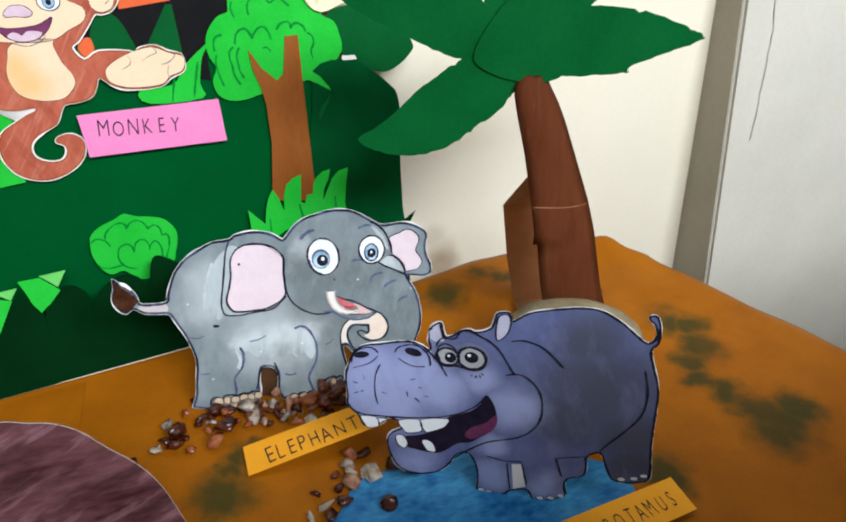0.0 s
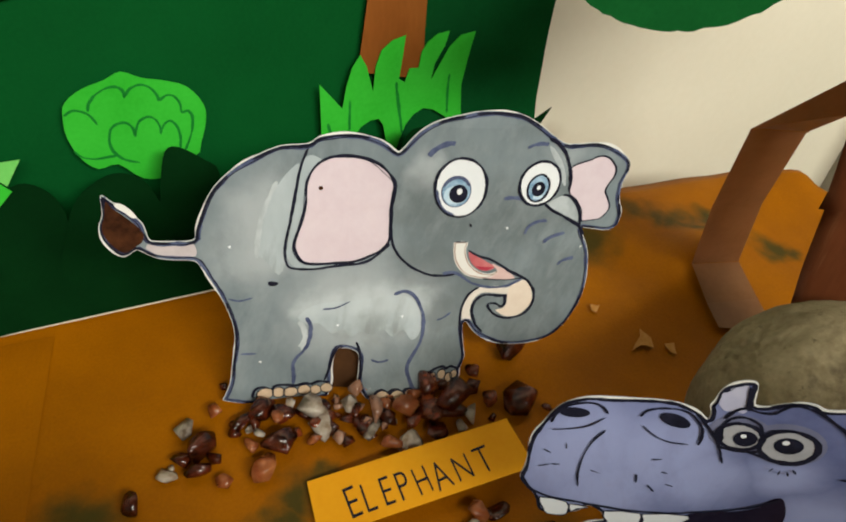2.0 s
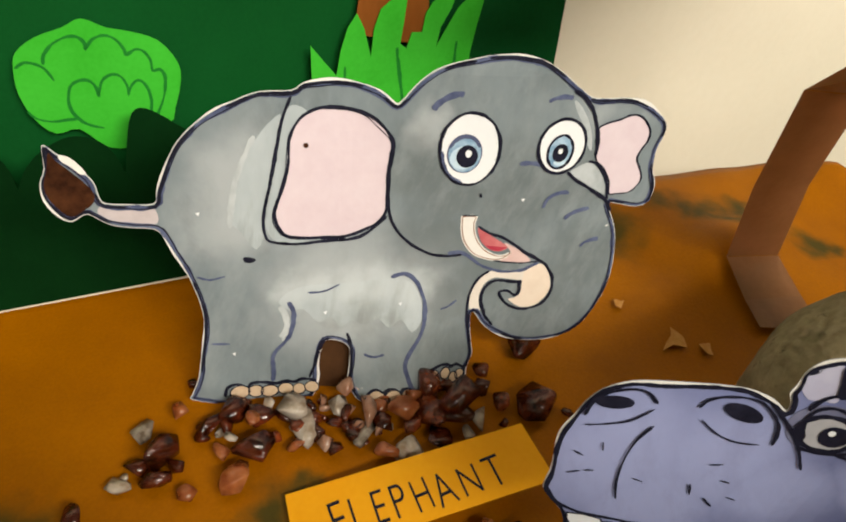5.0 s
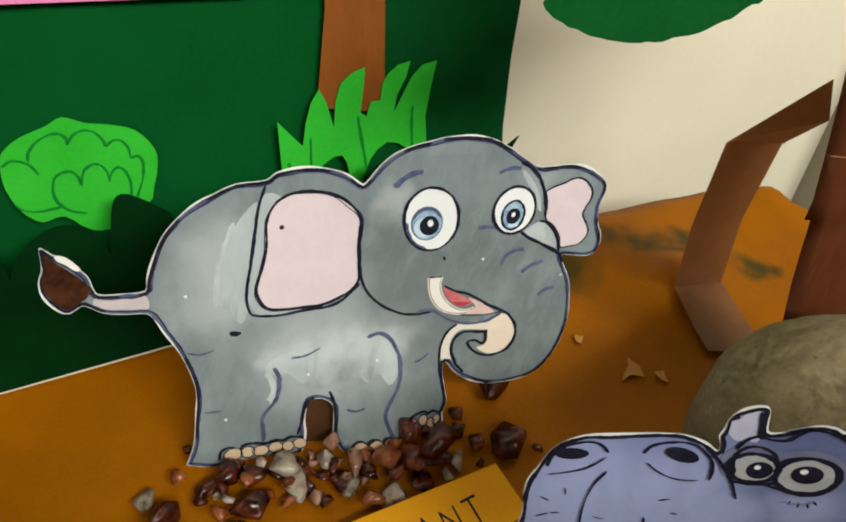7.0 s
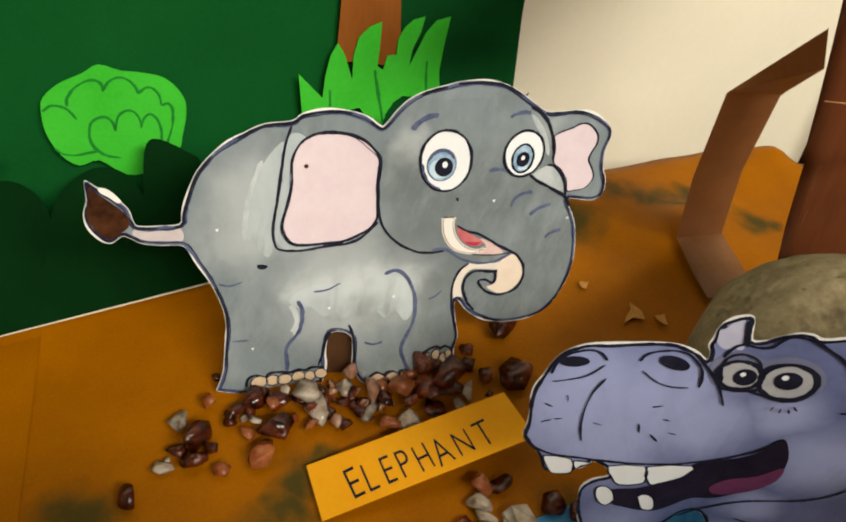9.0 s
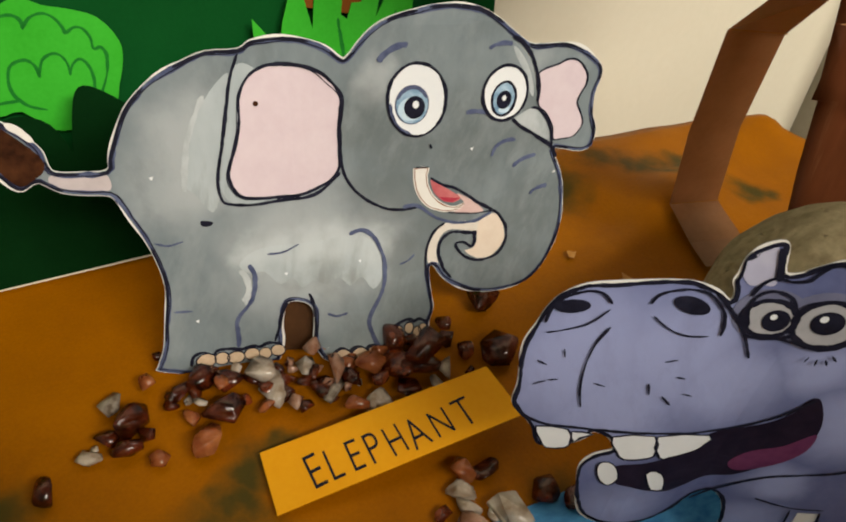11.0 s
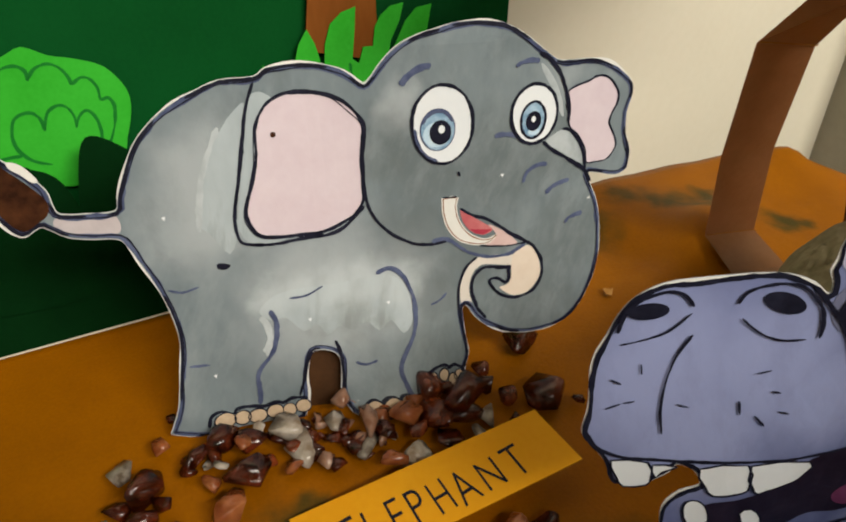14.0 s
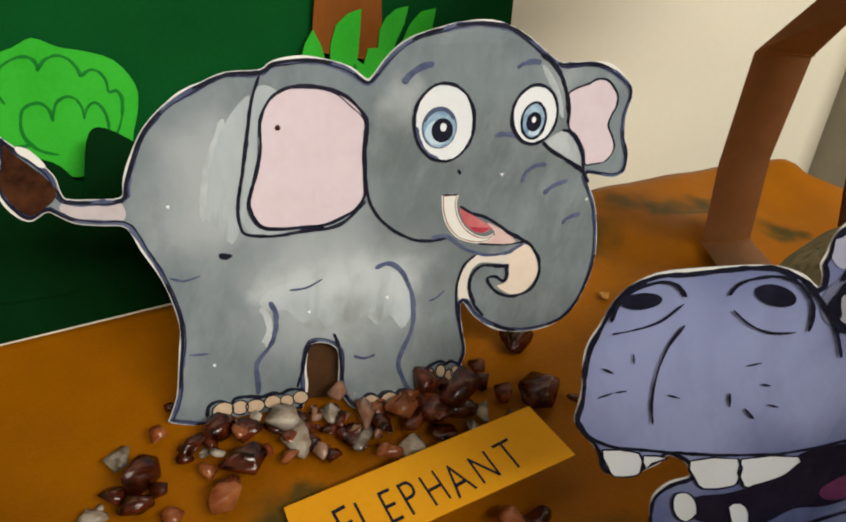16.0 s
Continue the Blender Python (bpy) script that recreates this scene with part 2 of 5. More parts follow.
cream_card = material("cream_card", (0.68, 0.63, 0.40), (0.80, 0.76, 0.55), grain=300, cloud=90, rough=0.5, contrast=1.5)
washed(cream_card, (0.40, 0.37, 0.17), (1, 1, 1), 120, 0.56, 0.66, 0.5)
olive_card = material("olive_card", (0.20, 0.18, 0.075), (0.36, 0.33, 0.16), grain=300, cloud=120, rough=0.5, contrast=1.5)
ochre_cloth = material("ochre_cloth", (0.225, 0.071, 0.0008), (0.37, 0.121, 0.0015), grain=700, cloud=14, rough=0.48, bump=0.35)
blotched(ochre_cloth, (0.016, 0.034, 0.009), [(0.371, 0.404, 0, 0.017), (0.388, 0.393, 0, 0.016), (0.378, 0.366, 0, 0.019), (0.357, 0.352, 0, 0.013), (0.354, 0.331, 0, 0.012), (0.363, 0.313, 0, 0.014), (0.37, 0.295, 0, 0.015), (0.380, 0.283, 0, 0.018), (0.392, 0.271, 0, 0.020), (0.372, 0.263, 0, 0.018), (0.408, 0.279, 0, 0.016), (0.269, 0.255, 0, 0.016), (0.183, 0.497, 0, 0.018), (0.222, 0.517, 0, 0.012), (0.236, 0.511, 0, 0.013), (0.250, 0.503, 0, 0.013), (0.262, 0.494, 0, 0.011), (0.276, 0.498, 0, 0.011), (0.317, 0.474, 0, 0.011)] + [(0.327, 0.467, 0, 0.009), (-0.035, 0.325, 0, 0.020), (-0.022, 0.362, 0, 0.011), (-0.012, 0.368, 0, 0.008), (-0.030, 0.350, 0, 0.010), (-0.115, 0.366, 0, 0.014), (0.09, 0.305, 0, 0.018)], ragged=0.036, scale=46, amount=0.85, power=1.8)
washed(ochre_cloth, (0.17, 0.05, 0.002), (1, 1, 1), 9, 0.5, 0.75, 0.4)
pond_blue = material("pond_blue", (0.015, 0.10, 0.28), (0.06, 0.25, 0.50), grain=240, cloud=60, rough=0.35, contrast=1.5, stretch=(0.5, 1.3, 1))
wall_paint = material("wall_paint", (0.80, 0.755, 0.61), (0.86, 0.815, 0.675), grain=160, cloud=5, rough=0.7, bump=0.25)
blotched(wall_paint, (0.22, 0.12, 0.03), [(0.219, 0.0, -0.024, 0.013), (0.226, 0.0, -0.042, 0.016)], ragged=0.016, scale=30, amount=0.26, power=1.9)
blotched(wall_paint, (0.22, 0.12, 0.03), [(0.229, 0.0, -0.066, 0.018), (0.228, 0.0, -0.092, 0.020)], ragged=0.016, scale=30, amount=0.6, power=1.9)
# darker plaster tone carries the shade on the pier's side face
pier_side_shade = material("pier_side_shade", (0.34, 0.32, 0.25), (0.43, 0.40, 0.33), grain=160, cloud=6, rough=0.7)
pier_paint = material("pier_paint", (0.55, 0.535, 0.465), (0.67, 0.65, 0.575), grain=160, cloud=6, rough=0.7, bump=0.25)
# for unseen room surfaces; tone kept dark so little light bounces back
room_paint = material("room_paint", (0.16, 0.15, 0.13), (0.22, 0.205, 0.18), cloud=5, rough=0.7)
floor_tile = material("floor_tile", (0.30, 0.28, 0.25), (0.42, 0.40, 0.36), cloud=6, rough=0.4)
table_wood = material("table_wood", (0.12, 0.06, 0.03), (0.22, 0.12, 0.06), cloud=10, rough=0.5, stretch=(1, 6, 1))
boulder_stone = material("boulder_stone", (0.15, 0.12, 0.07), (0.30, 0.25, 0.155), grain=420, cloud=45, rough=0.75, bump=0.6, contrast=1.2)
washed(boulder_stone, (0.075, 0.05, 0.022), (1, 1, 1), 55, 0.54, 0.66, 0.4)
washed(boulder_stone, (0.03, 0.022, 0.012), (1, 1, 1), 190, 0.62, 0.68, 0.6)
blotched(boulder_stone, (0.07, 0.055, 0.035), [(0.0, -0.03, 0.06, 0.02), (-0.03, -0.03, 0.055, 0.014)], ragged=0.05, scale=120, amount=0.8)
pebbles = {
    "d": material("garnet_pebble", (0.012, 0.0022, 0.0012), (0.19, 0.033, 0.010), grain=150, cloud=70, rough=0.2, spec=0.5, contrast=1.6, bump=0.35),
    "r": material("russet_pebble", (0.05, 0.008, 0.003), (0.36, 0.075, 0.021), grain=150, cloud=70, rough=0.2, spec=0.5, contrast=1.6, bump=0.35),
    "o": material("orange_pebble", (0.32, 0.075, 0.02), (0.60, 0.22, 0.08), grain=150, cloud=70, rough=0.2, spec=0.5, contrast=1.4, bump=0.35),
    "p": material("pink_pebble", (0.36, 0.15, 0.08), (0.64, 0.40, 0.29), grain=150, cloud=70, rough=0.2, spec=0.5, contrast=1.5, bump=0.35),
    "w": material("white_pebble", (0.34, 0.24, 0.16), (0.78, 0.71, 0.63), grain=150, cloud=70, rough=0.2, spec=0.5, contrast=1.5, bump=0.35),
    "g": material("grey_pebble", (0.10, 0.07, 0.05), (0.46, 0.40, 0.34), grain=150, cloud=70, rough=0.2, spec=0.5, contrast=1.8, bump=0.35),
}
for kind, clear in (("d", 0.4), ("r", 0.4), ("o", 0.45), ("p", 0.4), ("w", 0.35)):
    pebbles[kind].node_tree.nodes["Principled BSDF"].inputs["Transmission Weight"].default_value = clear


# ---- mesh tools: everything cut from paper is drawn in millimetres on its own upright plane (across, up) ----
class Sheet:
    """A mesh under construction, with as many materials as it is painted with."""

    def __init__(self):
        self.bm, self.mats = bmesh.new(), []

    def slot(self, m):
        if m not in self.mats:
            self.mats.append(m)
        return self.mats.index(m)

    def face(self, verts, m):
        f = self.bm.faces.new(verts)
        f.material_index = self.slot(m)
        return f

    def slab(self, outline, front, back, m, rim=None):
        """A cut-out with thickness; front and back are depths in millimetres, towards the viewer negative."""
        a = [self.bm.verts.new((u / 1000, front / 1000, v / 1000)) for u, v in outline]
        b = [self.bm.verts.new((u / 1000, back / 1000, v / 1000)) for u, v in outline]
        if turns_left(outline) < 0:
            a.reverse(), b.reverse()
        self.face(a, m), self.face(b[::-1], m)
        for i in range(len(a)):
            j = (i + 1) % len(a)
            self.face((a[j], a[i], b[i], b[j]), rim or m)

    def patch(self, outline, depth, m):
        verts = [self.bm.verts.new((u / 1000, depth / 1000, v / 1000)) for u, v in outline]
        if turns_left(outline) < 0:
            verts.reverse()
        self.face(verts, m)

    def stroke(self, points, width, depth, m, closed=False):
        """A drawn line of uneven width with ragged edges."""
        pts, ends = [], [Vector(p) for p in points]
        for a, b in zip(ends, ends[1:] + ends[:1] if closed else ends[1:]):
            pieces = max(1, min(12, int((b - a).length / 1.1)))
            pts += [a + (b - a) * (k / pieces) for k in range(pieces)]
        pts += [] if closed else [ends[-1]]
        n = len(pts)
        left, right = [], []
        for i, p in enumerate(pts):
            before, after = pts[(i - 1) % n if closed else max(i - 1, 0)], pts[(i + 1) % n if closed else min(i + 1, n - 1)]
            along = (after - before).normalized() if (after - before).length > 1e-6 else Vector((1, 0))
            side = Vector((-along.y, along.x))
            w = width * (0.5 + 0.26 * noise.noise((p.x * 0.11, p.y * 0.11, width * 3)) + 0.2 * noise.noise((p.x * 0.55, p.y * 0.55, width)))
            p = p + side * width * 0.16 * noise.noise((p.x * 0.3, p.y * 0.3, 7 + width))
            if not closed and i in (0, n - 1):
                w *= 0.45
            left.append(self.bm.verts.new(((p.x + side.x * w) / 1000, depth / 1000, (p.y + side.y * w) / 1000)))
            right.append(self.bm.verts.new(((p.x - side.x * w) / 1000, depth / 1000, (p.y - side.y * w) / 1000)))
        for i in range(n if closed else n - 1):
            j = (i + 1) % n
            self.face((left[i], right[i], right[j], left[j]), m)

    def broken(self, points, width, depth, m, least=0.0, seed=0.0):
        """A closed line that the pen left out in places."""
        run = []
        for q in points + points[:1]:
            if noise.noise((q[0] * 0.07, q[1] * 0.07, seed)) > least:
                run.append(q)
            else:
                if len(run) > 2:
                    self.stroke(run, width, depth, m)
                run = []
        if len(run) > 2:
            self.stroke(run, width, depth, m)

    def disc(self, centre, rx, ry, depth, m, tilt=0.0, ring=None, width=0.8):
        pts = []
        for k in range(28):
            a = 2 * math.pi * k / 28
            x, y = rx * math.cos(a), ry * math.sin(a)
            c, s = math.cos(radians(tilt)), math.sin(radians(tilt))
            pts.append((centre[0] + x * c - y * s, centre[1] + x * s + y * c))
        self.patch(pts, depth, m)
        if ring:
            self.stroke(pts, width, depth - 0.08, ring, closed=True)

    def bend(self, depth_at, step=0.009):
        """Cuts the sheet finely and bows it: depth_at(across, up) in millimetres, away from the viewer."""
        self.bm.normal_update()
        bmesh.ops.triangulate(self.bm, faces=[f for f in self.bm.faces if len(f.verts) > 4])
        for axis in ((1, 0, 0), (0, 0, 1)):
            reach = [v.co.dot(Vector(axis)) for v in self.bm.verts]
            for k in range(int(min(reach) / step), int(max(reach) / step) + 1):
                geom = self.bm.verts[:] + self.bm.edges[:] + self.bm.faces[:]
                bmesh.ops.bisect_plane(self.bm, geom=geom, plane_co=Vector(axis) * k * step, plane_no=axis)
        for v in self.bm.verts:
            v.co.y += depth_at(v.co.x * 1000, v.co.z * 1000) / 1000

    def done(self, name, place=None, parent=None, smooth_shade=False):
        data = bpy.data.meshes.new(name)
        self.bm.to_mesh(data)
        self.bm.free()
        for m in self.mats:
            data.materials.append(m)
        for polygon in data.polygons:
            polygon.use_smooth = smooth_shade
        ob = new(name, data)
        if parent:
            ob.parent = parent
        if place:
            ob.matrix_world = place
        return ob


def turns_left(outline):
    return sum(a[0] * b[1] - b[0] * a[1] for a, b in zip(outline, outline[1:] + outline[:1]))


def smooth(points, closed=False, steps=4):
    """A curve through the points."""
    n, out = len(points), []
    if n < 3:
        return [tuple(p) for p in points]
    for i in range(n if closed else n - 1):
        p0, p1, p2, p3 = (Vector(points[k % n] if closed else points[min(max(k, 0), n - 1)]) for k in (i - 1, i, i + 1, i + 2))
        for s in range(steps):
            t = s / steps
            q = 0.5 * (2 * p1 + (p2 - p0) * t + (2 * p0 - 5 * p1 + 4 * p2 - p3) * t * t + (3 * p1 - p0 - 3 * p2 + p3) * t ** 3)
            out.append((q.x, q.y))
    if not closed:
        out.append(tuple(points[-1]))
    return out


def inset(outline, d):
    """The outline drawn in by d millimetres."""
    s, n, out = (1 if turns_left(outline) > 0 else -1), len(outline), []
    for i, p in enumerate(outline):
        a, b = Vector(outline[(i + 1) % n]) - Vector(outline[i - 1]), Vector((0, 0))
        if a.length > 1e-9:
            a.normalize()
            b = Vector((-a.y, a.x)) * d * s
        out.append((p[0] + b.x, p[1] + b.y))
    return out


def part(name, bm, m, parent, label="", smooth_shade=False):
    data = bpy.data.meshes.new(name)
    bm.to_mesh(data)
    bm.free()
    data.materials.append(m)
    for polygon in data.polygons:
        polygon.use_smooth = smooth_shade
    ob = new(name, data)
    ob.parent = parent
    return tagged(ob, label=label)


def box(bm, x0, y0, z0, x1, y1, z1):
    verts = bmesh.ops.create_cube(bm, size=1)["verts"]
    bmesh.ops.transform(bm, matrix=Matrix.Translation(((x0 + x1) / 2, (y0 + y1) / 2, (z0 + z1) / 2)) @ Matrix.Diagonal((x1 - x0, y1 - y0, z1 - z0, 1)), verts=verts)


def setting(name, boxes, m, label, bevel=0.0):
    bm = bmesh.new()
    for b in boxes:
        box(bm, *b)
    if bevel:
        bmesh.ops.bevel(bm, geom=bm.edges[:], offset=bevel, segments=2, affect="EDGES")
    data = bpy.data.meshes.new(name)
    bm.to_mesh(data)
    bm.free()
    data.materials.append(m)
    return tagged(new(name, data), label=label, category=name.split("_")[0], kind="structure")


# ---- the room: back wall, a projecting pier, side walls, floor, ceiling ----
PIER = pose(0.571, 0.600, 0, -3.9, -5.8, 3.0)
setting("floor", [(-0.9, -1.0, -0.85, 2.0, 1.1, -0.75)], floor_tile, "pale stone floor tiles under the table")
setting("ceiling", [(-0.9, -1.0, 2.1, 2.0, 1.1, 2.2)], room_paint, "painted ceiling")
setting("wall_back", [(-0.8, 0.0, -0.8, 1.9, 0.1, 2.15)], wall_paint, "cream-white painted plaster wall with a ragged brown patch").matrix_world = pose(0, 0.625, 0, 0, 0, 3.0)
setting("wall_pier", [(0.0, 0.0, -0.85, 1.3, 0.12, 2.15)], pier_paint, "off-white plastered wall pier with a crack", 0.004).matrix_world = PIER
setting("trim_pier_side", [(-0.003, 0.001, -0.85, 0.0, 0.1, 2.15)], pier_side_shade, "side of the wall pier, its shade put into a grey-olive colour").matrix_world = PIER
setting("wall_left", [(-0.90, -1.0, -0.75, -0.80, 1.1, 2.1)], room_paint, "plain painted wall")
setting("wall_right", [(1.9, -1.0, -0.75, 2.0, 1.1, 2.1)], room_paint, "plain painted wall")
# added unseen wall; blocks the lamp from the hippopotamus and near cloth
setting("wall_partition", [(-0.02, -0.12, -0.75, 1.9, -0.08, 0.462)], room_paint, "unseen low wall added behind the viewer to shade the near table", 0.004)
# unseen wall; its opening is added only to hold the lamp
setting("wall_front", [(-0.80, -1.0, -0.75, 1.9, -0.9, 1.12), (-0.80, -1.0, 1.12, -0.32, -0.9, 2.1), (1.22, -1.0, 1.12, 1.9, -0.9, 2.1), (-0.32, -1.0, 1.60, 1.22, -0.9, 2.1)], room_paint, "unseen plain wall with a high opening added for the lamp")

crack = Sheet()
crack_line = []
for (u0, v0), (u1, v1) in zip([(37, 300), (38, 222), (42, 188), (41, 163), (38, 117), (38, 89)], [(38, 222), (42, 188), (41, 163), (38, 117), (38, 89), (32, 54)]):
    for k in range(5):
        crack_line.append((u0 + (u1 - u0) * k / 5 + random.uniform(-0.8, 0.8), v0 + (v1 - v0) * k / 5))
crack.stroke(crack_line, 0.9, -1.0, material("crack_shadow", (0.16, 0.15, 0.13), (0.3, 0.28, 0.25), rough=0.9))
tagged(crack.done("wall_crack", PIER), label="thin dark crack in the wall plaster", category="crack", kind="structure")

# ---- the table and its cloth ----
table = tagged(new("table"), label="wooden table covered with an ochre cloth, against the wall", category="table")
bm = bmesh.new()
box(bm, -0.58, 0.07, -0.03, 0.40, 0.45, -0.004)
part("tabletop", bm, table_wood, table)
for x, y in ((-0.55, 0.1), (0.36, 0.1), (-0.55, 0.42), (0.36, 0.42)):
    bm = bmesh.new()
    box(bm, x - 0.025, y - 0.025, -0.75, x + 0.025, y + 0.025, -0.03)
    part("leg", bm, table_wood, table)


def cloth_height(x, y):
    """Gentle unevenness, with folds towards the back corner."""
    h = 0.0012 * noise.noise((x * 9, y * 9, 0.3))
    k = min(max((x - 0.13) / 0.08, 0), 1) * min(max((y - 0.36) / 0.06, 0), 1)
    across, length = (x - 0.2) * 0.66 + (y - 0.504) * 0.75, (x - 0.224) * 0.75 - (y - 0.483) * 0.66
    step = min(max((across + 0.030) / 0.030, 0), 1)
    ridge = 0.010 * step * step * (3 - 2 * step) * math.exp(-(length / 0.055) ** 4) * math.exp(-(max(across, 0) / 0.05) ** 2)
    ridge += 0.0025 * math.exp(-((across + 0.016 + 0.25 * length) / 0.006) ** 2) * math.exp(-((length + 0.012) / 0.025) ** 2)
    ridge -= 0.003 * math.exp(-(((y - 0.452) - (x - 0.196) * 0.4) / 0.009) ** 2) * math.exp(-((x - 0.20) / 0.04) ** 2)
    ridge += math.exp(-(((x - 0.30) * -0.5 + (y - 0.50)) / 0.012) ** 2) * 0.006
    rise = 0.008 * min(max((x - 0.14) / 0.12, 0), 1) * min(max((y - 0.50) / 0.045, 0), 1)
    return h + rise + k * (ridge + 0.003 * noise.noise((x * 22, y * 22, 4.1)))


bm = bmesh.new()
NX, NY = 120, 60
corners = ((-0.60, 0.05), (0.625, 0.09), (0.392, 0.556), (-0.60, 0.455))
grid = []
for j in range(NY + 1):
    row = []
    for i in range(NX + 1):
        a, b = i / NX, j / NY
        x = (1 - a) * (1 - b) * corners[0][0] + a * (1 - b) * corners[1][0] + a * b * corners[2][0] + (1 - a) * b * corners[3][0]
        y = (1 - a) * (1 - b) * corners[0][1] + a * (1 - b) * corners[1][1] + a * b * corners[2][1] + (1 - a) * b * corners[3][1]
        rim = min(i, NX - i, 2 * j, 2 * (NY - j)) / 2
        drop = 0.004 * max(0, 1 - rim) ** 2
        edge = 0.0035 * noise.noise((x * 14, y * 14, 9)) if rim == 0 else 0
        round_off = max(0, (i - NX + 6) / 6) * max(0, (j - NY + 6) / 6)
        row.append(bm.verts.new((x + edge - 0.012 * round_off, y + edge - 0.016 * round_off, cloth_height(x, y) - drop - 0.001)))
    grid.append(row)
for j in range(NY):
    for i in range(NX):
        bm.faces.new((grid[j][i], grid[j][i + 1], grid[j + 1][i + 1], grid[j + 1][i]))
loop = grid[0][:] + [r[-1] for r in grid[1:]] + grid[-1][-2::-1] + [r[0] for r in grid[-2:0:-1]]
for depth, out in ((0.02, 0.004), (0.12, 0.008), (0.26, 0.012)):
    hem = []
    for k, v in enumerate(loop):
        c = Vector((0.0, 0.3, 0))
        away = Vector((v.co.x - c.x, v.co.y - c.y, 0)).normalized() * 0.002
        wave = 0.006 * math.sin(k * 0.7) * depth * 4
        hem.append(bm.verts.new((v.co.x + away.x * (1 + wave * 200), v.co.y + away.y * 0.5, -depth)))
    for k in range(len(loop)):
        bm.faces.new((loop[k], hem[k], hem[(k + 1) % len(loop)], loop[(k + 1) % len(loop)]))
    loop = hem
cloth = bpy.data.meshes.new("table_cloth")
bm.to_mesh(cloth)
bm.free()
cloth.materials.append(ochre_cloth)
for polygon in cloth.polygons:
    polygon.use_smooth = True
tagged(new("table_cloth", cloth), label="ochre table cloth with dark green paint smudges and folds", category="cloth")

# a second sheet overlaps at one side
over = Sheet()
over.slab([(-455, -100), (0, -100), (6, 100), (-455, 45)], 0, 0.2, ochre_cloth)
seam_sheet = over.done("paper_sheet", pose(-0.139, 0.37, 0.0001, -90, 0, 0))
tagged(seam_sheet, label="overlapping ochre sheet laid on the table", category="sheet")

pond = Sheet()
pond.slab(smooth([(12, 274), (36, 285), (56, 309), (89, 314), (135, 319), (190, 297), (231, 275), (240, 252), (225, 215), (170, 190), (90, 195), (30, 225)], True), 0, 1.2, pond_blue)
tagged(pond.done("painted_pond", pose(0, 0, 0.0016, -90, 0, 0)), label="blue painted paper pond lying on the cloth", category="pond")

# ---- the green board and what is glued on it ----
BOARD = pose(0, 0.535, 0, -7.85, 0, 10.20) @ pose(0, 0.004, 0)
board = Sheet()
board.slab([(-420, 0), (100, 0), (100, 205), (104, 330), (-420, 330)], 0, 8, board_green)
backdrop = tagged(board.done("backdrop_board", BOARD), label="tall dark green paper-covered board standing on the table", category="board")


def glued(name, label, category, outline, depth, m, curve=True, lines=(), line_colour=None, line_width=1.0, place=BOARD, thick=0.5, group="", rim=None):
    """A paper shape stuck on the board, with its drawn lines."""
    sheet = Sheet()
    sheet.slab(smooth(outline, True, 3) if curve else outline, depth, depth + thick, m, rim)
    thing = tagged(sheet.done(name, place), label=label, category=category, group=group)
    for points in lines:
        drawn = Sheet()
        drawn.stroke(smooth(points), line_width, depth - 0.15, line_colour)
        drawn.done("drawn_line", parent=thing)
    return thing


panel = Sheet()
panel.slab([(-68.5, 298.7), (41.1, 290.7), (35.3, 277.8), (29.3, 256.7), (14.3, 246.8), (8.8, 237.4), (8.3, 208.1), (-7.3, 213.2), (-80.3, 221.5)], -1, -0.5, black_paper)
tagged(panel.done("black_panel", parent=backdrop), label="matt black paper panel")
glued("paper_spire", "dark green pointed paper leaf on black paper", "leaf", [(-71.7, 243.1), (-68.2, 261.3), (-58.7, 268.0), (-50.6, 262.4), (-44.9, 248.2), (-43.5, 234.3)], -2, palm_green, group="paper spires")
glued("paper_spire", "dark green pointed paper leaf on black paper", "leaf", [(-38.3, 235.3), (-15.2, 268.7), (-10.6, 268.1), (-9.9, 232.4)], -2, palm_green, curve=False, group="paper spires")
glued("orange_strip", "bright orange paper strip on black paper", "strip", [(-45.4, 286.6), (-12.0, 284.5), (-11.3, 271.2), (-48.3, 268.7)], -2.6, orange_paper, curve=False)
glued("orange_dot", "small orange-red paper blob", "paper shape", [(-82.1, 244.9), (-78.0, 251.0), (-72.6, 251.6), (-71.2, 246.1), (-72.2, 240.9), (-78.7, 238.6)], -2.6, orange_paper)
glued("paper_branch", "brown paper branch glued beside the tree", "branch", [(7.7, 289.4), (19.1, 283.5), (39.4, 276.5), (34.1, 268.1), (27.9, 270.1), (12.7, 281.2)], -2.6, brown_paper, group="paper branches")
glued("paper_branch", "short brown paper branch above the crown", "branch", [(39.8, 287.0), (73.4, 282.2), (70.4, 274.5), (41.6, 277.1)], -2.6, brown_paper, curve=False, group="paper branches")
glued("paper_leaf", "light green paper leaf at the board's top", "leaf", [(-13.4, 292.7), (8.1, 292.3), (2.8, 283.5), (-5.5, 280.7), (-12.7, 285.3)], -3.4, leaf_green)
glued("paper_grass", "light green paper grass with drawn blades", "grass", [(-181.4, 152.8), (-141.7, 154.3), (-141.6, 163.6), (-144.8, 188.8), (-134.1, 205.8), (-137.1, 214.2), (-179.2, 230.8), (-207.0, 150.9)], -3, leaf_green, curve=False, lines=[[(-164.2, 201.6), (-164.3, 182.2), (-170.6, 163.8)], [(-153.4, 206.6), (-154.9, 187.5), (-160.5, 164.9)]], line_colour=marker_green, line_width=3.0, group="paper grass")
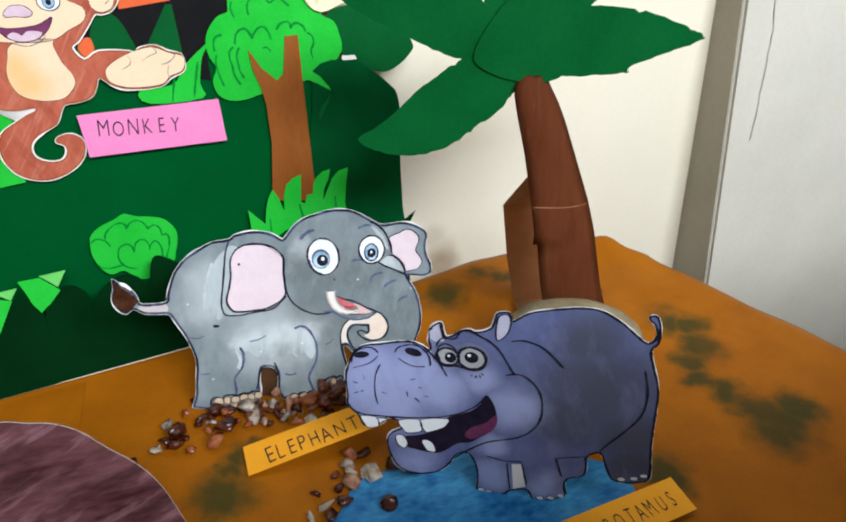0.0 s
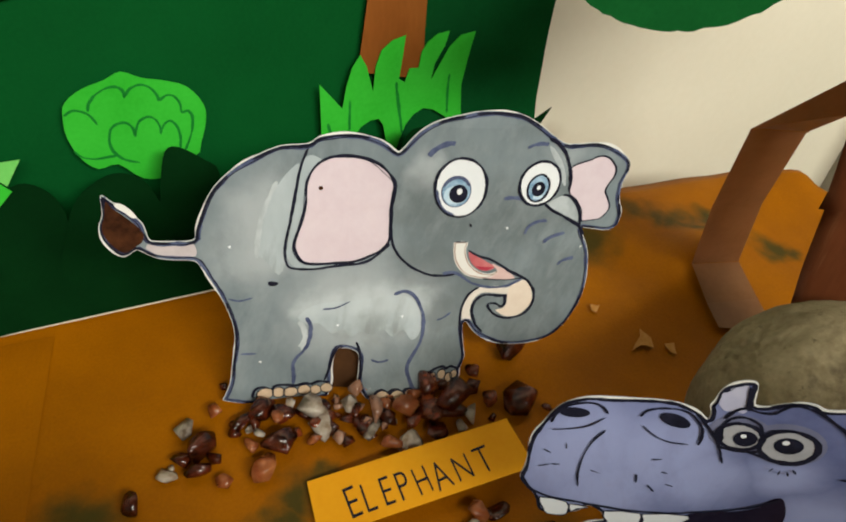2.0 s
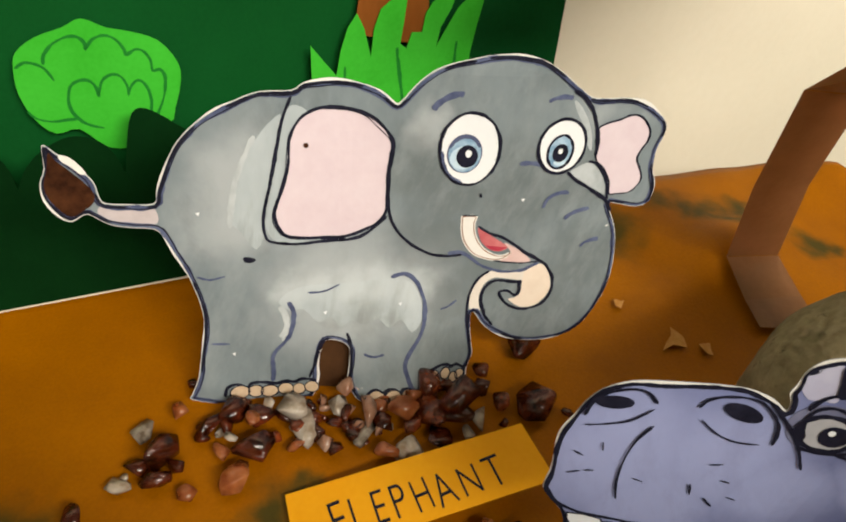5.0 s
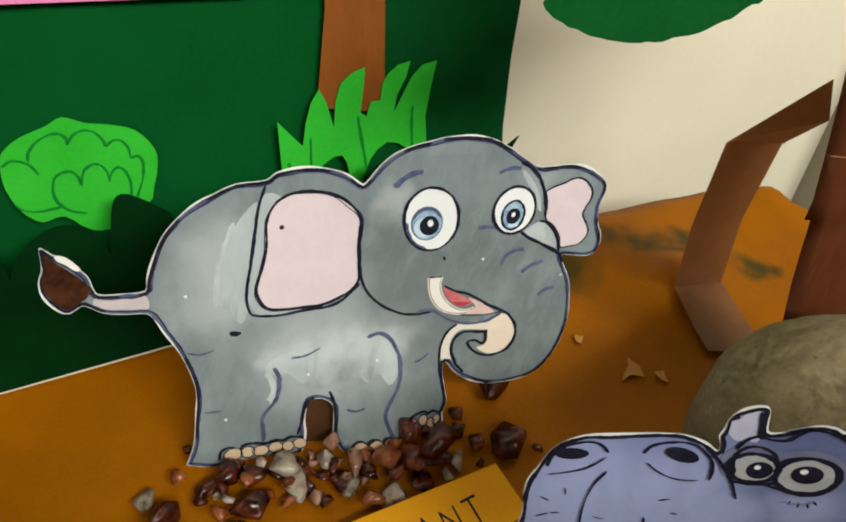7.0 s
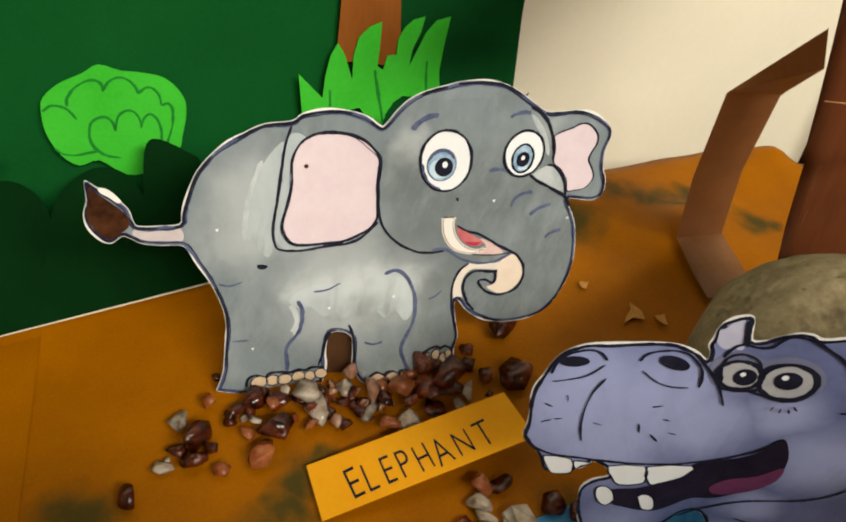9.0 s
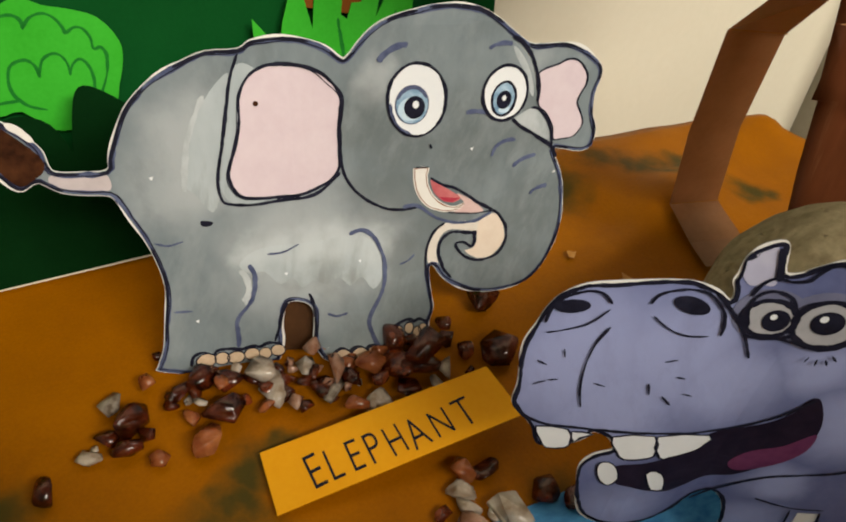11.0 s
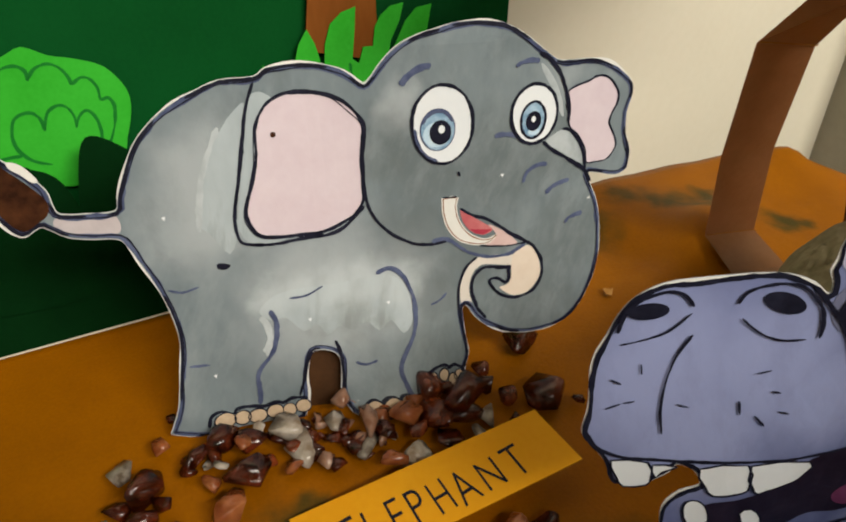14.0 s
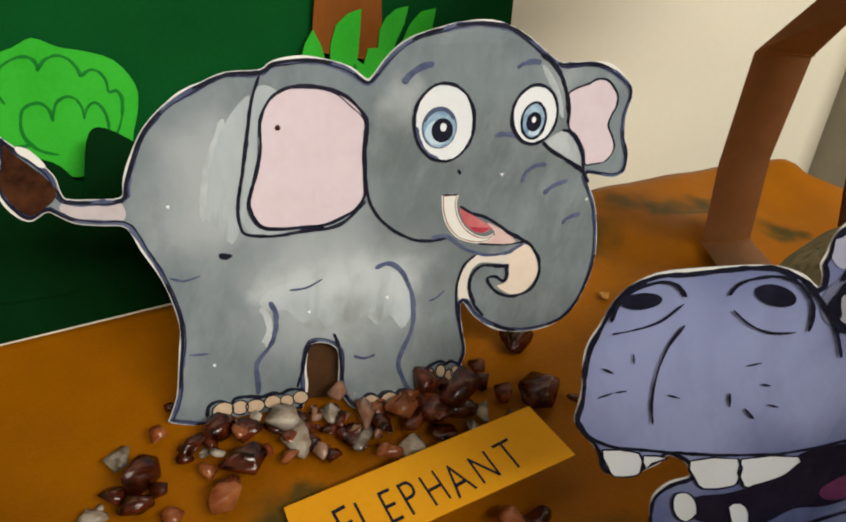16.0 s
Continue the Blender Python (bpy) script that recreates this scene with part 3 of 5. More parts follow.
glued("paper_grass", "light green paper grass with long pointed blade", "grass", [(-47.5, 208.8), (-41.8, 197.9), (-1.2, 196.1), (-1.3, 207.8), (4.1, 227.9), (12.9, 239.2), (-2.9, 229.1), (-12.5, 220.5), (-22.4, 209.9)], -4, leaf_green, lines=[[(-25, 197), (-20, 215)], [(-8, 198), (0, 225)]], line_colour=marker_green, line_width=1.6, group="paper grass")
bush = glued("dark_bush", "dark green paper bush with rounded top", "bush", [(88.8, 173.3), (94.6, 203.3), (109.4, 210.4), (130.4, 208.1), (146.5, 198.1), (163.1, 182.8), (171.0, 171.1), (172.4, 144.8), (169.4, 107.6), (168.7, 61.8), (165.3, -24.5), (68.5, 12.4)], -3, bush_green)
tip = Sheet()
tip.slab([(92.6, 203.9), (100.2, 209.3), (110.5, 211.1), (125.9, 208.6), (133.9, 201.5), (136.4, 190.4), (130.0, 177.1), (117.9, 173.8), (109.0, 181.6), (109.4, 185.9), (103.8, 193.2), (98.3, 200.0)], -4.4, -3.9, bush_green)
tip.done("leaf_tip", parent=bush)
curl = Sheet()
curl.slab(smooth([(105.8, 184.4), (104.1, 177.1), (99.2, 169.4), (93.9, 162.3), (93.9, 168.2), (96.5, 173.9), (101.5, 177.6)], True, 3), -5.2, -4.7, palm_green)
tagged(curl.done("curled_edge", parent=bush), label="paler curled underside")
tape = Sheet()
tape.slab([(120.2, 213.2), (132.7, 212.3), (134.1, 208.4), (120.9, 209.2)], -3.6, -3.3, white_paper)
tagged(tape.done("tape", parent=bush), label="scrap of white tape")
glued("dark_leaf", "large dark green paper leaf at the board's edge", "leaf", [(111.6, 247.3), (132.5, 253.3), (159.1, 252.1), (189.1, 217.5), (186.7, 205.8), (172.0, 196.0), (157.6, 193.7), (135.7, 204.8), (115.3, 222.2)], -1, palm_green)
glued("black_leaf", "tiny dark pointed paper leaf", "leaf", [(165.1, 35.9), (168.5, 47.0), (181.4, 53.8), (174.2, 42.1), (168.1, 25.7)], -5, hedge_green, curve=False)
ribbon = glued("cream_ribbon", "cream paper ribbon with scalloped edge and olive inner side", "ribbon", [(87.0, 281.0), (91.1, 265.8), (95.1, 257.7), (101.3, 252.1), (109.0, 251.0), (118.2, 253.5), (128.5, 256.8), (139.8, 257.4), (148.0, 254.9), (153.5, 258.1), (159.5, 263.6), (154.0, 267.5), (147.0, 271.5), (136.0, 276.0)], -6, cream_card)
recess = Sheet()
recess.slab(smooth([(97.0, 275.0), (99.7, 267.2), (106.5, 262.0), (114.9, 263.4), (124.1, 266.4), (135.2, 265.8), (148.0, 264.8), (146.0, 269.0), (134.0, 273.5)], True, 3), -6.4, -6.1, olive_card)
tagged(recess.done("inner_side", parent=ribbon), label="olive inner side")
roll = Sheet()
roll.slab(smooth([(105.9, 273.1), (103.7, 270.0), (106.7, 266.3), (113.1, 266.3), (115.4, 270.2), (111.8, 273.6)], True, 3), -7.4, -6.5, cream_card)
roll.done("rolled_end", parent=ribbon)

tree = tagged(new("paper_tree"), label="paper tree with light green scalloped crown and brown forked trunk", category="tree")
tree.matrix_world = BOARD
crown = Sheet()
crown.slab(smooth([(36.2, 285.5), (30.9, 266.5), (29.5, 258.7), (21.9, 256.5), (13.7, 248.9), (9.1, 239.5), (9.5, 227.0), (13.5, 217.8), (9.1, 207.9), (11.2, 196.6), (20.3, 190.3), (33.9, 189.2), (47.3, 191.8), (72.6, 192.7), (88.0, 197.1), (107.9, 185.2), (99.4, 199.6), (109.1, 204.9), (121.3, 218.0), (120.0, 232.8), (116.4, 242.3), (106.7, 248.0), (102.3, 257.2), (93.1, 264.7), (89.1, 275.6), (71.2, 283.6), (53.7, 287.5)], True, 3), -3.4, -2.9, leaf_green)
for points in ([(45.7, 254.4), (45.5, 260.6), (48.3, 266.3), (54.0, 268.8), (59.7, 267.7), (63.7, 262.2), (67.1, 263.9), (71.8, 264.9), (76.2, 261.5), (79.6, 258.1)], [(31.3, 233.7), (33.0, 240.6), (37.0, 244.5), (41.5, 244.3), (44.6, 240.0), (45.6, 236.5), (47.8, 240.4), (52.3, 244.3), (56.9, 244.0), (59.7, 239.8), (61.0, 234.0)], [(66.3, 240.9), (69.5, 244.7), (73.9, 246.2), (78.1, 245.2), (78.7, 240.8), (80.8, 243.9), (85.2, 244.1), (89.3, 240.9), (90.9, 236.3)], [(14.7, 230.2), (14.6, 236.5), (16.9, 241.1), (22.3, 242.3)]) + ([(15.3, 228.1), (13.9, 220.7), (14.4, 214.6), (15.7, 207.5), (17.3, 202.8)], [(29.8, 231.9), (26.4, 229.5), (25.3, 224.2), (26.3, 217.6), (26.8, 211.0), (28.8, 204.9), (30.7, 201.9)], [(34.1, 231.2), (31.2, 225.3), (31.4, 218.8), (31.9, 212.2), (34.5, 206.5)], [(91.9, 235.7), (95.7, 233.0), (96.7, 226.6), (93.8, 221.2), (94.3, 214.4)], [(33.9, 266.1), (32.3, 260.3), (34.2, 254.0)], [(52.9, 228.0), (56.7, 228.3), (59.6, 224.7)]):
    crown.stroke(smooth(points), 1.6, -3.55, marker_green)
crown.done("crown", parent=tree)
stem = Sheet()
stem.slab([(40.6, 228.8), (49.5, 212.5), (60.7, 201.0), (66.9, 205.7), (72.4, 235.3), (83.5, 235.3), (82.7, 193.5), (82.3, 155.2), (81.8, 114.7), (82.5, 87.7), (41.1, 97.6), (42.9, 110.1), (48.3, 148.7), (48.7, 181.9), (46.8, 196.0), (42.0, 212.5)], -5, -4.5, brown_paper)
stem.done("trunk", parent=tree)
fold = Sheet()
fold.stroke([(50.5, 200.5), (61, 200.0), (72, 199.2), (81.5, 199.6)], 0.7, -4.75, trunk_paper)
tagged(fold.done("fold_line", parent=tree), label="faint crease across the trunk")

glued("grass_tuft", "light green paper grass tuft with pointed blades", "grass", [(17.9, 94.1), (31.1, 77.4), (33.6, 90.4), (37.2, 101.2), (42.1, 108.1), (46.0, 100.6), (49.9, 85.3), (51.3, 99.7), (54.8, 109.2), (61.4, 114.2), (69.4, 116.2), (68.2, 105.1), (66.2, 90.8), (69.8, 88.1), (72.6, 96.1), (78.5, 95.9), (79.9, 105.3), (83.6, 110.8), (89.6, 114.8), (97.2, 115.7), (94.7, 107.1), (89.1, 97.5), (87.0, 87.2), (91.5, 95.0), (98.2, 106.5), (105.0, 112.5), (114.5, 113.6), (111.1, 98.2), (108.1, 81.3), (109.7, 62.9), (112.6, 50.6), (105.9, 42.5), (103.8, 53.8), (98.4, 61.4), (89.7, 67.7), (82.9, 69.5), (76.5, 66.2), (71.7, 60.5)] + [(68.0, 50.7), (64.2, 39.9), (59.8, 39.9), (58.7, 52.7), (56.9, 62.2), (54.1, 67.2), (48.7, 67.0), (42.5, 63.8), (37.8, 57.3), (34.7, 48.9), (24.4, 43.5), (20.3, 50.0), (18.1, 59.3)], -6.5, leaf_green, curve=False, lines=[[(35.1, 62.3), (35.8, 81.6)], [(64.2, 89.1), (66.5, 73.6), (69.4, 55.0)], [(99.1, 89.4), (98.9, 78.5), (99.5, 64.0)], [(22.0, 69.4), (26.3, 53.1)]], line_colour=marker_green, line_width=1.6, group="paper grass")
glued("paper_bush", "light green paper bush with drawn scallops", "bush", [(-111.6, 95.3), (-109.1, 102.2), (-100.8, 107.8), (-89.6, 111.1), (-81.5, 114.3), (-72.5, 109.8), (-63.1, 107.3), (-51.9, 102.3), (-44.9, 91.3), (-45.2, 81.4), (-49.1, 70.0), (-52.5, 62.9), (-64.9, 68.7), (-68.6, 53.7), (-81.6, 54.0), (-92.1, 64.9), (-101.9, 64.1), (-108.8, 71.7), (-112.3, 84.2)], -5, leaf_green, lines=[[(-110.9, 95.6), (-107.0, 97.7), (-102.6, 96.5), (-99.4, 93.7), (-97.4, 88.7)], [(-100.0, 96.1), (-98.7, 100.3), (-95.0, 104.3), (-89.6, 107.0), (-85.4, 107.1), (-82.5, 104.7), (-82.2, 100.7)], [(-82.0, 101.5), (-78.9, 105.2), (-73.6, 106.5), (-69.5, 104.2), (-67.2, 100.4), (-66.6, 96.8)], [(-66.4, 96.8), (-62.7, 99.3), (-59.2, 98.4), (-56.8, 94.2), (-56.4, 89.1), (-53.4, 89.2), (-51.6, 85.2), (-53.7, 75.5), (-58.1, 66.6)], [(-81.1, 79.2), (-81.9, 85.1), (-85.4, 87.8), (-90.2, 86.7), (-92.9, 82.6), (-93.8, 75.6), (-91.5, 70.1), (-87.6, 66.5), (-81.8, 63.9)]] + [[(-81.1, 80.2), (-78.5, 86.5), (-74.3, 88.9), (-70.8, 88.0), (-68.5, 83.6), (-68.7, 78.5), (-66.5, 83.2), (-62.9, 85.0), (-60.0, 81.4), (-59.3, 75.1), (-60.3, 68.3)], [(-110.7, 76.2), (-108.0, 72.3), (-102.3, 70.1), (-95.9, 70.2), (-92.1, 70.0)]], line_colour=marker_green, line_width=1.25)

# ---- the scalloped hedge strip that leans against the board ----
HEDGE = pose(0, 0.497, 0, -21.6, 0, 8.53)
hedge = tagged(new("paper_hedge"), label="dark green paper hedge of rounded leaves leaning on the board", category="hedge")
hedge.matrix_world = HEDGE
strip = Sheet()
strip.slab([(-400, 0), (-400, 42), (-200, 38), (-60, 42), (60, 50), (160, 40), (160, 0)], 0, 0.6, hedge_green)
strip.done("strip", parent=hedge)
rim = Sheet()
rim.slab([(-400, 0.3), (-160, 0.3), (-150, 0.8), (60, 1.3), (160, 0.8), (160, 0.3)], -0.8, 0, cream)
tagged(rim.done("base_strip", parent=hedge), label="thin white paper edge")
rounded = [[(-223.2, 27.3), (-213.3, 55.0), (-202.5, 66.2), (-192.1, 66.9), (-186.5, 56.5), (-188.7, 31.2), (-190.7, 24.7)], [(-190.2, 24.5), (-180.9, 60.2), (-172.3, 72.6), (-164.7, 76.8), (-157.3, 72.8), (-152.1, 63.5), (-151.1, 51.2), (-154.3, 25.2)], [(-156.0, 25.6), (-150.4, 58.0), (-143.6, 71.1), (-132.3, 77.9), (-122.7, 74.1), (-116.4, 64.1), (-115.7, 47.9), (-121.4, 23.5)], [(-123.5, 22.2), (-116.6, 51.7), (-109.1, 66.0), (-97.6, 74.1), (-87.3, 76.2), (-76.9, 70.8), (-71.2, 57.7), (-69.5, 40.5), (-72.5, 18.2)], [(-79.2, 23.8), (-72.0, 52.3), (-68.3, 69.8), (-63.8, 83.2), (-57.1, 84.7), (-45.4, 76.1), (-38.9, 67.5), (-40.5, 37.5), (-42.2, 22.3)]]
for c, w, h in ((-345, 40, 66), (-285, 36, 68), (-236, 30, 66), (-30, 20, 66), (8, 20, 64), (44, 19, 70), (78, 18, 76), (112, 18, 72), (143, 15, 60)):
    rounded.append([(c - w, 25), (c - w * 0.92, h * 0.72), (c - w * 0.5, h * 0.95), (c, h), (c + w * 0.5, h * 0.94), (c + w * 0.92, h * 0.7), (c + w, 25)])
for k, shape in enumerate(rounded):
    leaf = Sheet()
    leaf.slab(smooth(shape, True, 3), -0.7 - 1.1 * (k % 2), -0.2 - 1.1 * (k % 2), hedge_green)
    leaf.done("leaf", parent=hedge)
for shape, tip in (([(-162.2, 89.1), (-147.0, 88.7), (-134.9, 75.5), (-143.9, 67.0), (-152.4, 61.1), (-156.7, 69.8), (-158.7, 78.4)], [(-146.9, 90.3), (-127.7, 90.4), (-136.0, 78.6), (-140.6, 83.7)]), ([(-191.7, 86.7), (-181.3, 80.2), (-169.4, 75.5), (-180.5, 57.6), (-190.0, 43.2), (-189.7, 57.0), (-189.6, 69.8)], [(-180.2, 84.4), (-163.4, 84.8), (-169.9, 76.2), (-174.4, 80.1)]), ([(-210.7, 82.4), (-196.2, 87.2), (-188.5, 78.7), (-199.0, 65.1), (-202.9, 75.2)], None)):
    leaf = glued("paper_leaf", "light green pointed paper leaf tucked between hedge leaves", "leaf", shape, -3.0, leaf_green, curve=False, place=HEDGE, group="pointed leaves")
    if tip:
        fold = Sheet()
        fold.slab(tip, -4.2, -3.7, pale_leaf)
        tagged(fold.done("folded_tip", parent=leaf), label="paler folded tip")

# ---- the monkey cut-out and its name card ----
monkey = Sheet()
outline = smooth([(-162.0, 262.1), (-159.4, 288.1), (-145.3, 303.8), (-123.3, 310.0), (-95.8, 309.2), (-71.3, 301.4), (-62.2, 291.8)] + [(-52.4, 291.7), (-47.7, 282.2), (-47.6, 274.9), (-53.2, 268.3), (-60.7, 266.4), (-64.9, 267.0)] + [(-71.0, 259.9), (-80.0, 250.2), (-85.3, 246.2), (-79.6, 237.7), (-69.0, 242.3), (-50.8, 240.3), (-43.6, 238.2)] + [(-41.2, 241.0), (-31.3, 242.1), (-25.7, 239.9), (-20.3, 236.2), (-10.7, 232.6), (-9.6, 223.3), (-12.9, 218.1), (-21.5, 215.6), (-28.4, 210.7), (-38.7, 209.4), (-56.0, 211.4), (-66.5, 216.3), (-72.8, 222.4)] + [(-75.8, 216.6), (-80.8, 209.7), (-90.5, 207.0), (-100.2, 206.7)] + [(-104.1, 202.0), (-109.4, 193.6), (-119.1, 189.5), (-126.2, 185.7), (-130.2, 180.2), (-129.5, 172.6), (-122.1, 167.7), (-113.3, 167.3), (-109.0, 172.1), (-109.3, 177.2), (-114.0, 180.5), (-112.4, 184.6), (-103.8, 186.1), (-96.4, 181.8), (-94.6, 173.8), (-98.8, 164.2), (-110.1, 156.2), (-123.6, 152.8), (-135.6, 155.0), (-146.0, 162.3), (-151.6, 174.2), (-151.2, 186.6), (-145.9, 195.1), (-135.3, 200.7), (-127.7, 204.4), (-120.3, 207.3)] + [(-135.3, 207.7), (-147.4, 211.6), (-151.7, 213.4), (-155.7, 210.1), (-159.0, 203.3), (-174.3, 204.1), (-176.3, 219.4), (-169.2, 235.1), (-159.6, 237.4), (-150.8, 236.0), (-143.1, 234.5), (-140.8, 240.9), (-137.8, 248.2), (-143.7, 252.1), (-153.9, 259.4)], True, 3)
ragged = [inset(outline, -1.3 * max(0.0, 0.3 + noise.noise((u * 0.06, v * 0.06, 8))))[k] for k, (u, v) in enumerate(outline)]
monkey.slab(ragged, -5, -4.4, white_paper)
monkey.patch(inset(outline, 0.4), -5.12, monkey_brown)
monkey.stroke(inset(outline, 0.9), 0.8, -5.2, brown_paper, closed=True)
for shape in ([(-146.9, 286.4), (-139.6, 292.0), (-127.1, 294.3), (-116.5, 294.0), (-111.0, 291.0), (-102.4, 294.0), (-89.7, 293.2), (-82.4, 288.2), (-80.9, 279.3), (-76.4, 276.2), (-71.9, 272.8), (-71.3, 267.2), (-75.7, 262.4), (-85.2, 258.4), (-93.0, 254.2), (-101.8, 252.7), (-118.0, 254.0), (-130.3, 256.1), (-141.8, 259.4), (-152.7, 264.0), (-155.8, 274.5)], [(-122.9, 253.8), (-98.1, 254.3), (-97.4, 249.4), (-94.8, 237.8), (-89.9, 227.3), (-90.8, 219.7), (-100.2, 211.9), (-114.1, 212.2), (-126.4, 217.6), (-131.0, 226.1), (-131.4, 235.4), (-128.4, 244.0)]) + ([(-67.9, 226.9), (-66.1, 218.7), (-55.7, 213.3), (-40.3, 211.4), (-29.0, 212.1), (-22.5, 217.0), (-12.5, 220.5), (-10.3, 230.0), (-20.6, 234.7), (-30.9, 240.0), (-41.4, 239.5), (-49.4, 237.7), (-61.6, 232.8)], [(-170.1, 231.7), (-159.5, 232.0), (-154.9, 225.6), (-155.1, 216.4), (-158.5, 207.8), (-167.6, 206.2), (-176.3, 208.3)], [(-63.2, 286.6), (-52.9, 288.9), (-49.1, 280.6), (-52.7, 270.8), (-60.4, 268.2), (-66.1, 271.9), (-67.0, 280.0)]):
    monkey.patch(smooth(shape, True), -5.25, monkey_cream)
    monkey.stroke(smooth(shape, True), 0.35, -5.38, ink, closed=True)
monkey.patch(smooth([(-132.2, 267.5), (-123.5, 264.4), (-112.5, 263.8), (-102.5, 264.7), (-93.3, 268.6), (-96.4, 262.0), (-101.4, 257.4), (-108.0, 254.5), (-116.3, 254.4), (-123.6, 257.4), (-127.4, 261.6)], True), -5.4, tongue_purple)
monkey.patch(smooth([(-124.0, 258.6), (-120.8, 261.2), (-117.2, 260.3), (-115.0, 258.5), (-111.5, 260.8), (-106.7, 260.7), (-102.1, 258.9), (-105.1, 255.8), (-111.4, 254.3), (-119.3, 255.3)], True), -5.5, lilac)
monkey.patch(smooth([(-122.1, 274.3), (-117.1, 278.3), (-109.3, 277.9), (-104.5, 273.1), (-107.8, 270.1), (-115.6, 271.2), (-121.3, 271.4)], True), -5.4, lilac)
monkey.stroke(smooth([(-122.1, 274.3), (-117.1, 278.3), (-109.3, 277.9), (-104.5, 273.1), (-107.8, 270.1), (-115.6, 271.2), (-121.3, 271.4)], True), 0.45, -5.5, ink, closed=True)
monkey.stroke(smooth([(-132.2, 267.5), (-123.5, 264.4), (-112.5, 263.8), (-102.5, 264.7), (-93.3, 268.6), (-96.4, 262.0), (-101.4, 257.4), (-108.0, 254.5), (-116.3, 254.4), (-123.6, 257.4), (-127.4, 261.6)], True), 0.45, -5.6, ink, closed=True)
for points in ([(-91.9, 286.0), (-89.8, 288.1), (-85.1, 286.5)], [(-141.4, 287.3), (-139.0, 288.6), (-135.1, 288.8)], [(-121.9, 253.9), (-113.7, 251.1), (-105.1, 252.9), (-100.2, 256.8)], [(-62.1, 281.5), (-57.7, 284.5), (-53.5, 281.8), (-53.0, 276.7), (-57.3, 273.3)], [(-41.0, 231.0), (-34.2, 234.2), (-29.2, 235.8), (-30.9, 239.6)], [(-27.5, 226.6), (-22.5, 227.3), (-16.7, 231.1), (-17.4, 234.5)], [(-23.2, 215.5), (-24.0, 220.2), (-22.0, 225.6)], [(-55.9, 226.7), (-51.0, 228.9), (-48.4, 232.4), (-50.1, 235.9)]):
    monkey.stroke(smooth(points), 0.5, -5.5, blue_ink)
eye = [(-133.1, 278.6), (-125.7, 277.5), (-134.6, 272.7), (-131.8, 277.7), (-128.0, 277.1), (-92.7, 279.1), (-86.2, 278.3), (-93.9, 273.3), (-92.8, 278.5), (-89.3, 278.0)]
monkey.disc(eye[0], 9.3, 7, -5.4, eye_white, ring=ink, width=0.6)
monkey.disc(eye[3], 4.6, 4.8, -5.55, eye_blue, ring=ink, width=0.5)
monkey.disc(eye[3], 2.0, 2.4, -5.7, ink)
monkey.disc(eye[5], 7.3, 6.4, -5.4, eye_white, ring=ink, width=0.6)
monkey.disc(eye[8], 3.8, 4.2, -5.55, eye_blue, ring=ink, width=0.5)
monkey.disc(eye[8], 1.7, 2.1, -5.7, ink)
tagged(monkey.done("monkey_cutout", BOARD), label="hand-coloured brown paper monkey cut-out glued on the board", category="paper figure")


def name_card(name, label, outline, m, place, glyphs, depth):
    """A strip of card with hand-drawn capitals: letter, foot of the letter (across, up), height, lean and width."""
    thing = tagged(new(name), label=label, category="name card")
    thing.matrix_world = place
    sheet = Sheet()
    sheet.slab(outline, depth, depth + 0.5, m)
    sheet.done("card", parent=thing)
    for letter, across, up, height, lean, wide in glyphs:
        data = bpy.data.curves.new("letter", "FONT")
        size = height / 0.70
        data.body, data.size, data.align_x, data.offset, data.extrude = letter, size / 1000, "CENTER", -size * 1.1e-5, 0.00003
        data.materials.append(ink)
        ob = new("letter", data)
        ob.parent = thing
        ob.matrix_local = pose(across / 1000, (depth - 0.12) / 1000, up / 1000) @ pose(0, 0, 0, 90, 0, 0) @ pose(0, 0, 0, 0, 0, lean) @ Matrix.Diagonal((wide, 1, 1, 1))
    return thing


def along(text, start, end, height, jitter, wide):
    """Letters set evenly from the first foot to the last, with an unsteady hand."""
    rng = random.Random(len(text))
    way = Vector(end) - Vector(start)
    slope = math.degrees(math.atan2(way.y, way.x))
    spots = [Vector(start) + way * (k / (len(text) - 1)) for k in range(len(text))]
    return [(letter, p.x, p.y + rng.uniform(-0.6, 0.6), height * rng.uniform(0.93, 1.07), slope + rng.uniform(-jitter, jitter), wide) for letter, p in zip(text, spots)]


name_card("monkey_name_card", "pink name card lettered in ink, glued below the monkey", [(-95.2, 198.4), (10.0, 194.2), (10.9, 159.4), (-94.1, 165.5)], pink_card, BOARD, along("MONKEY", (-80.1, 179.5), (-27.6, 173.6), 12.6, 5, 0.66), -7)

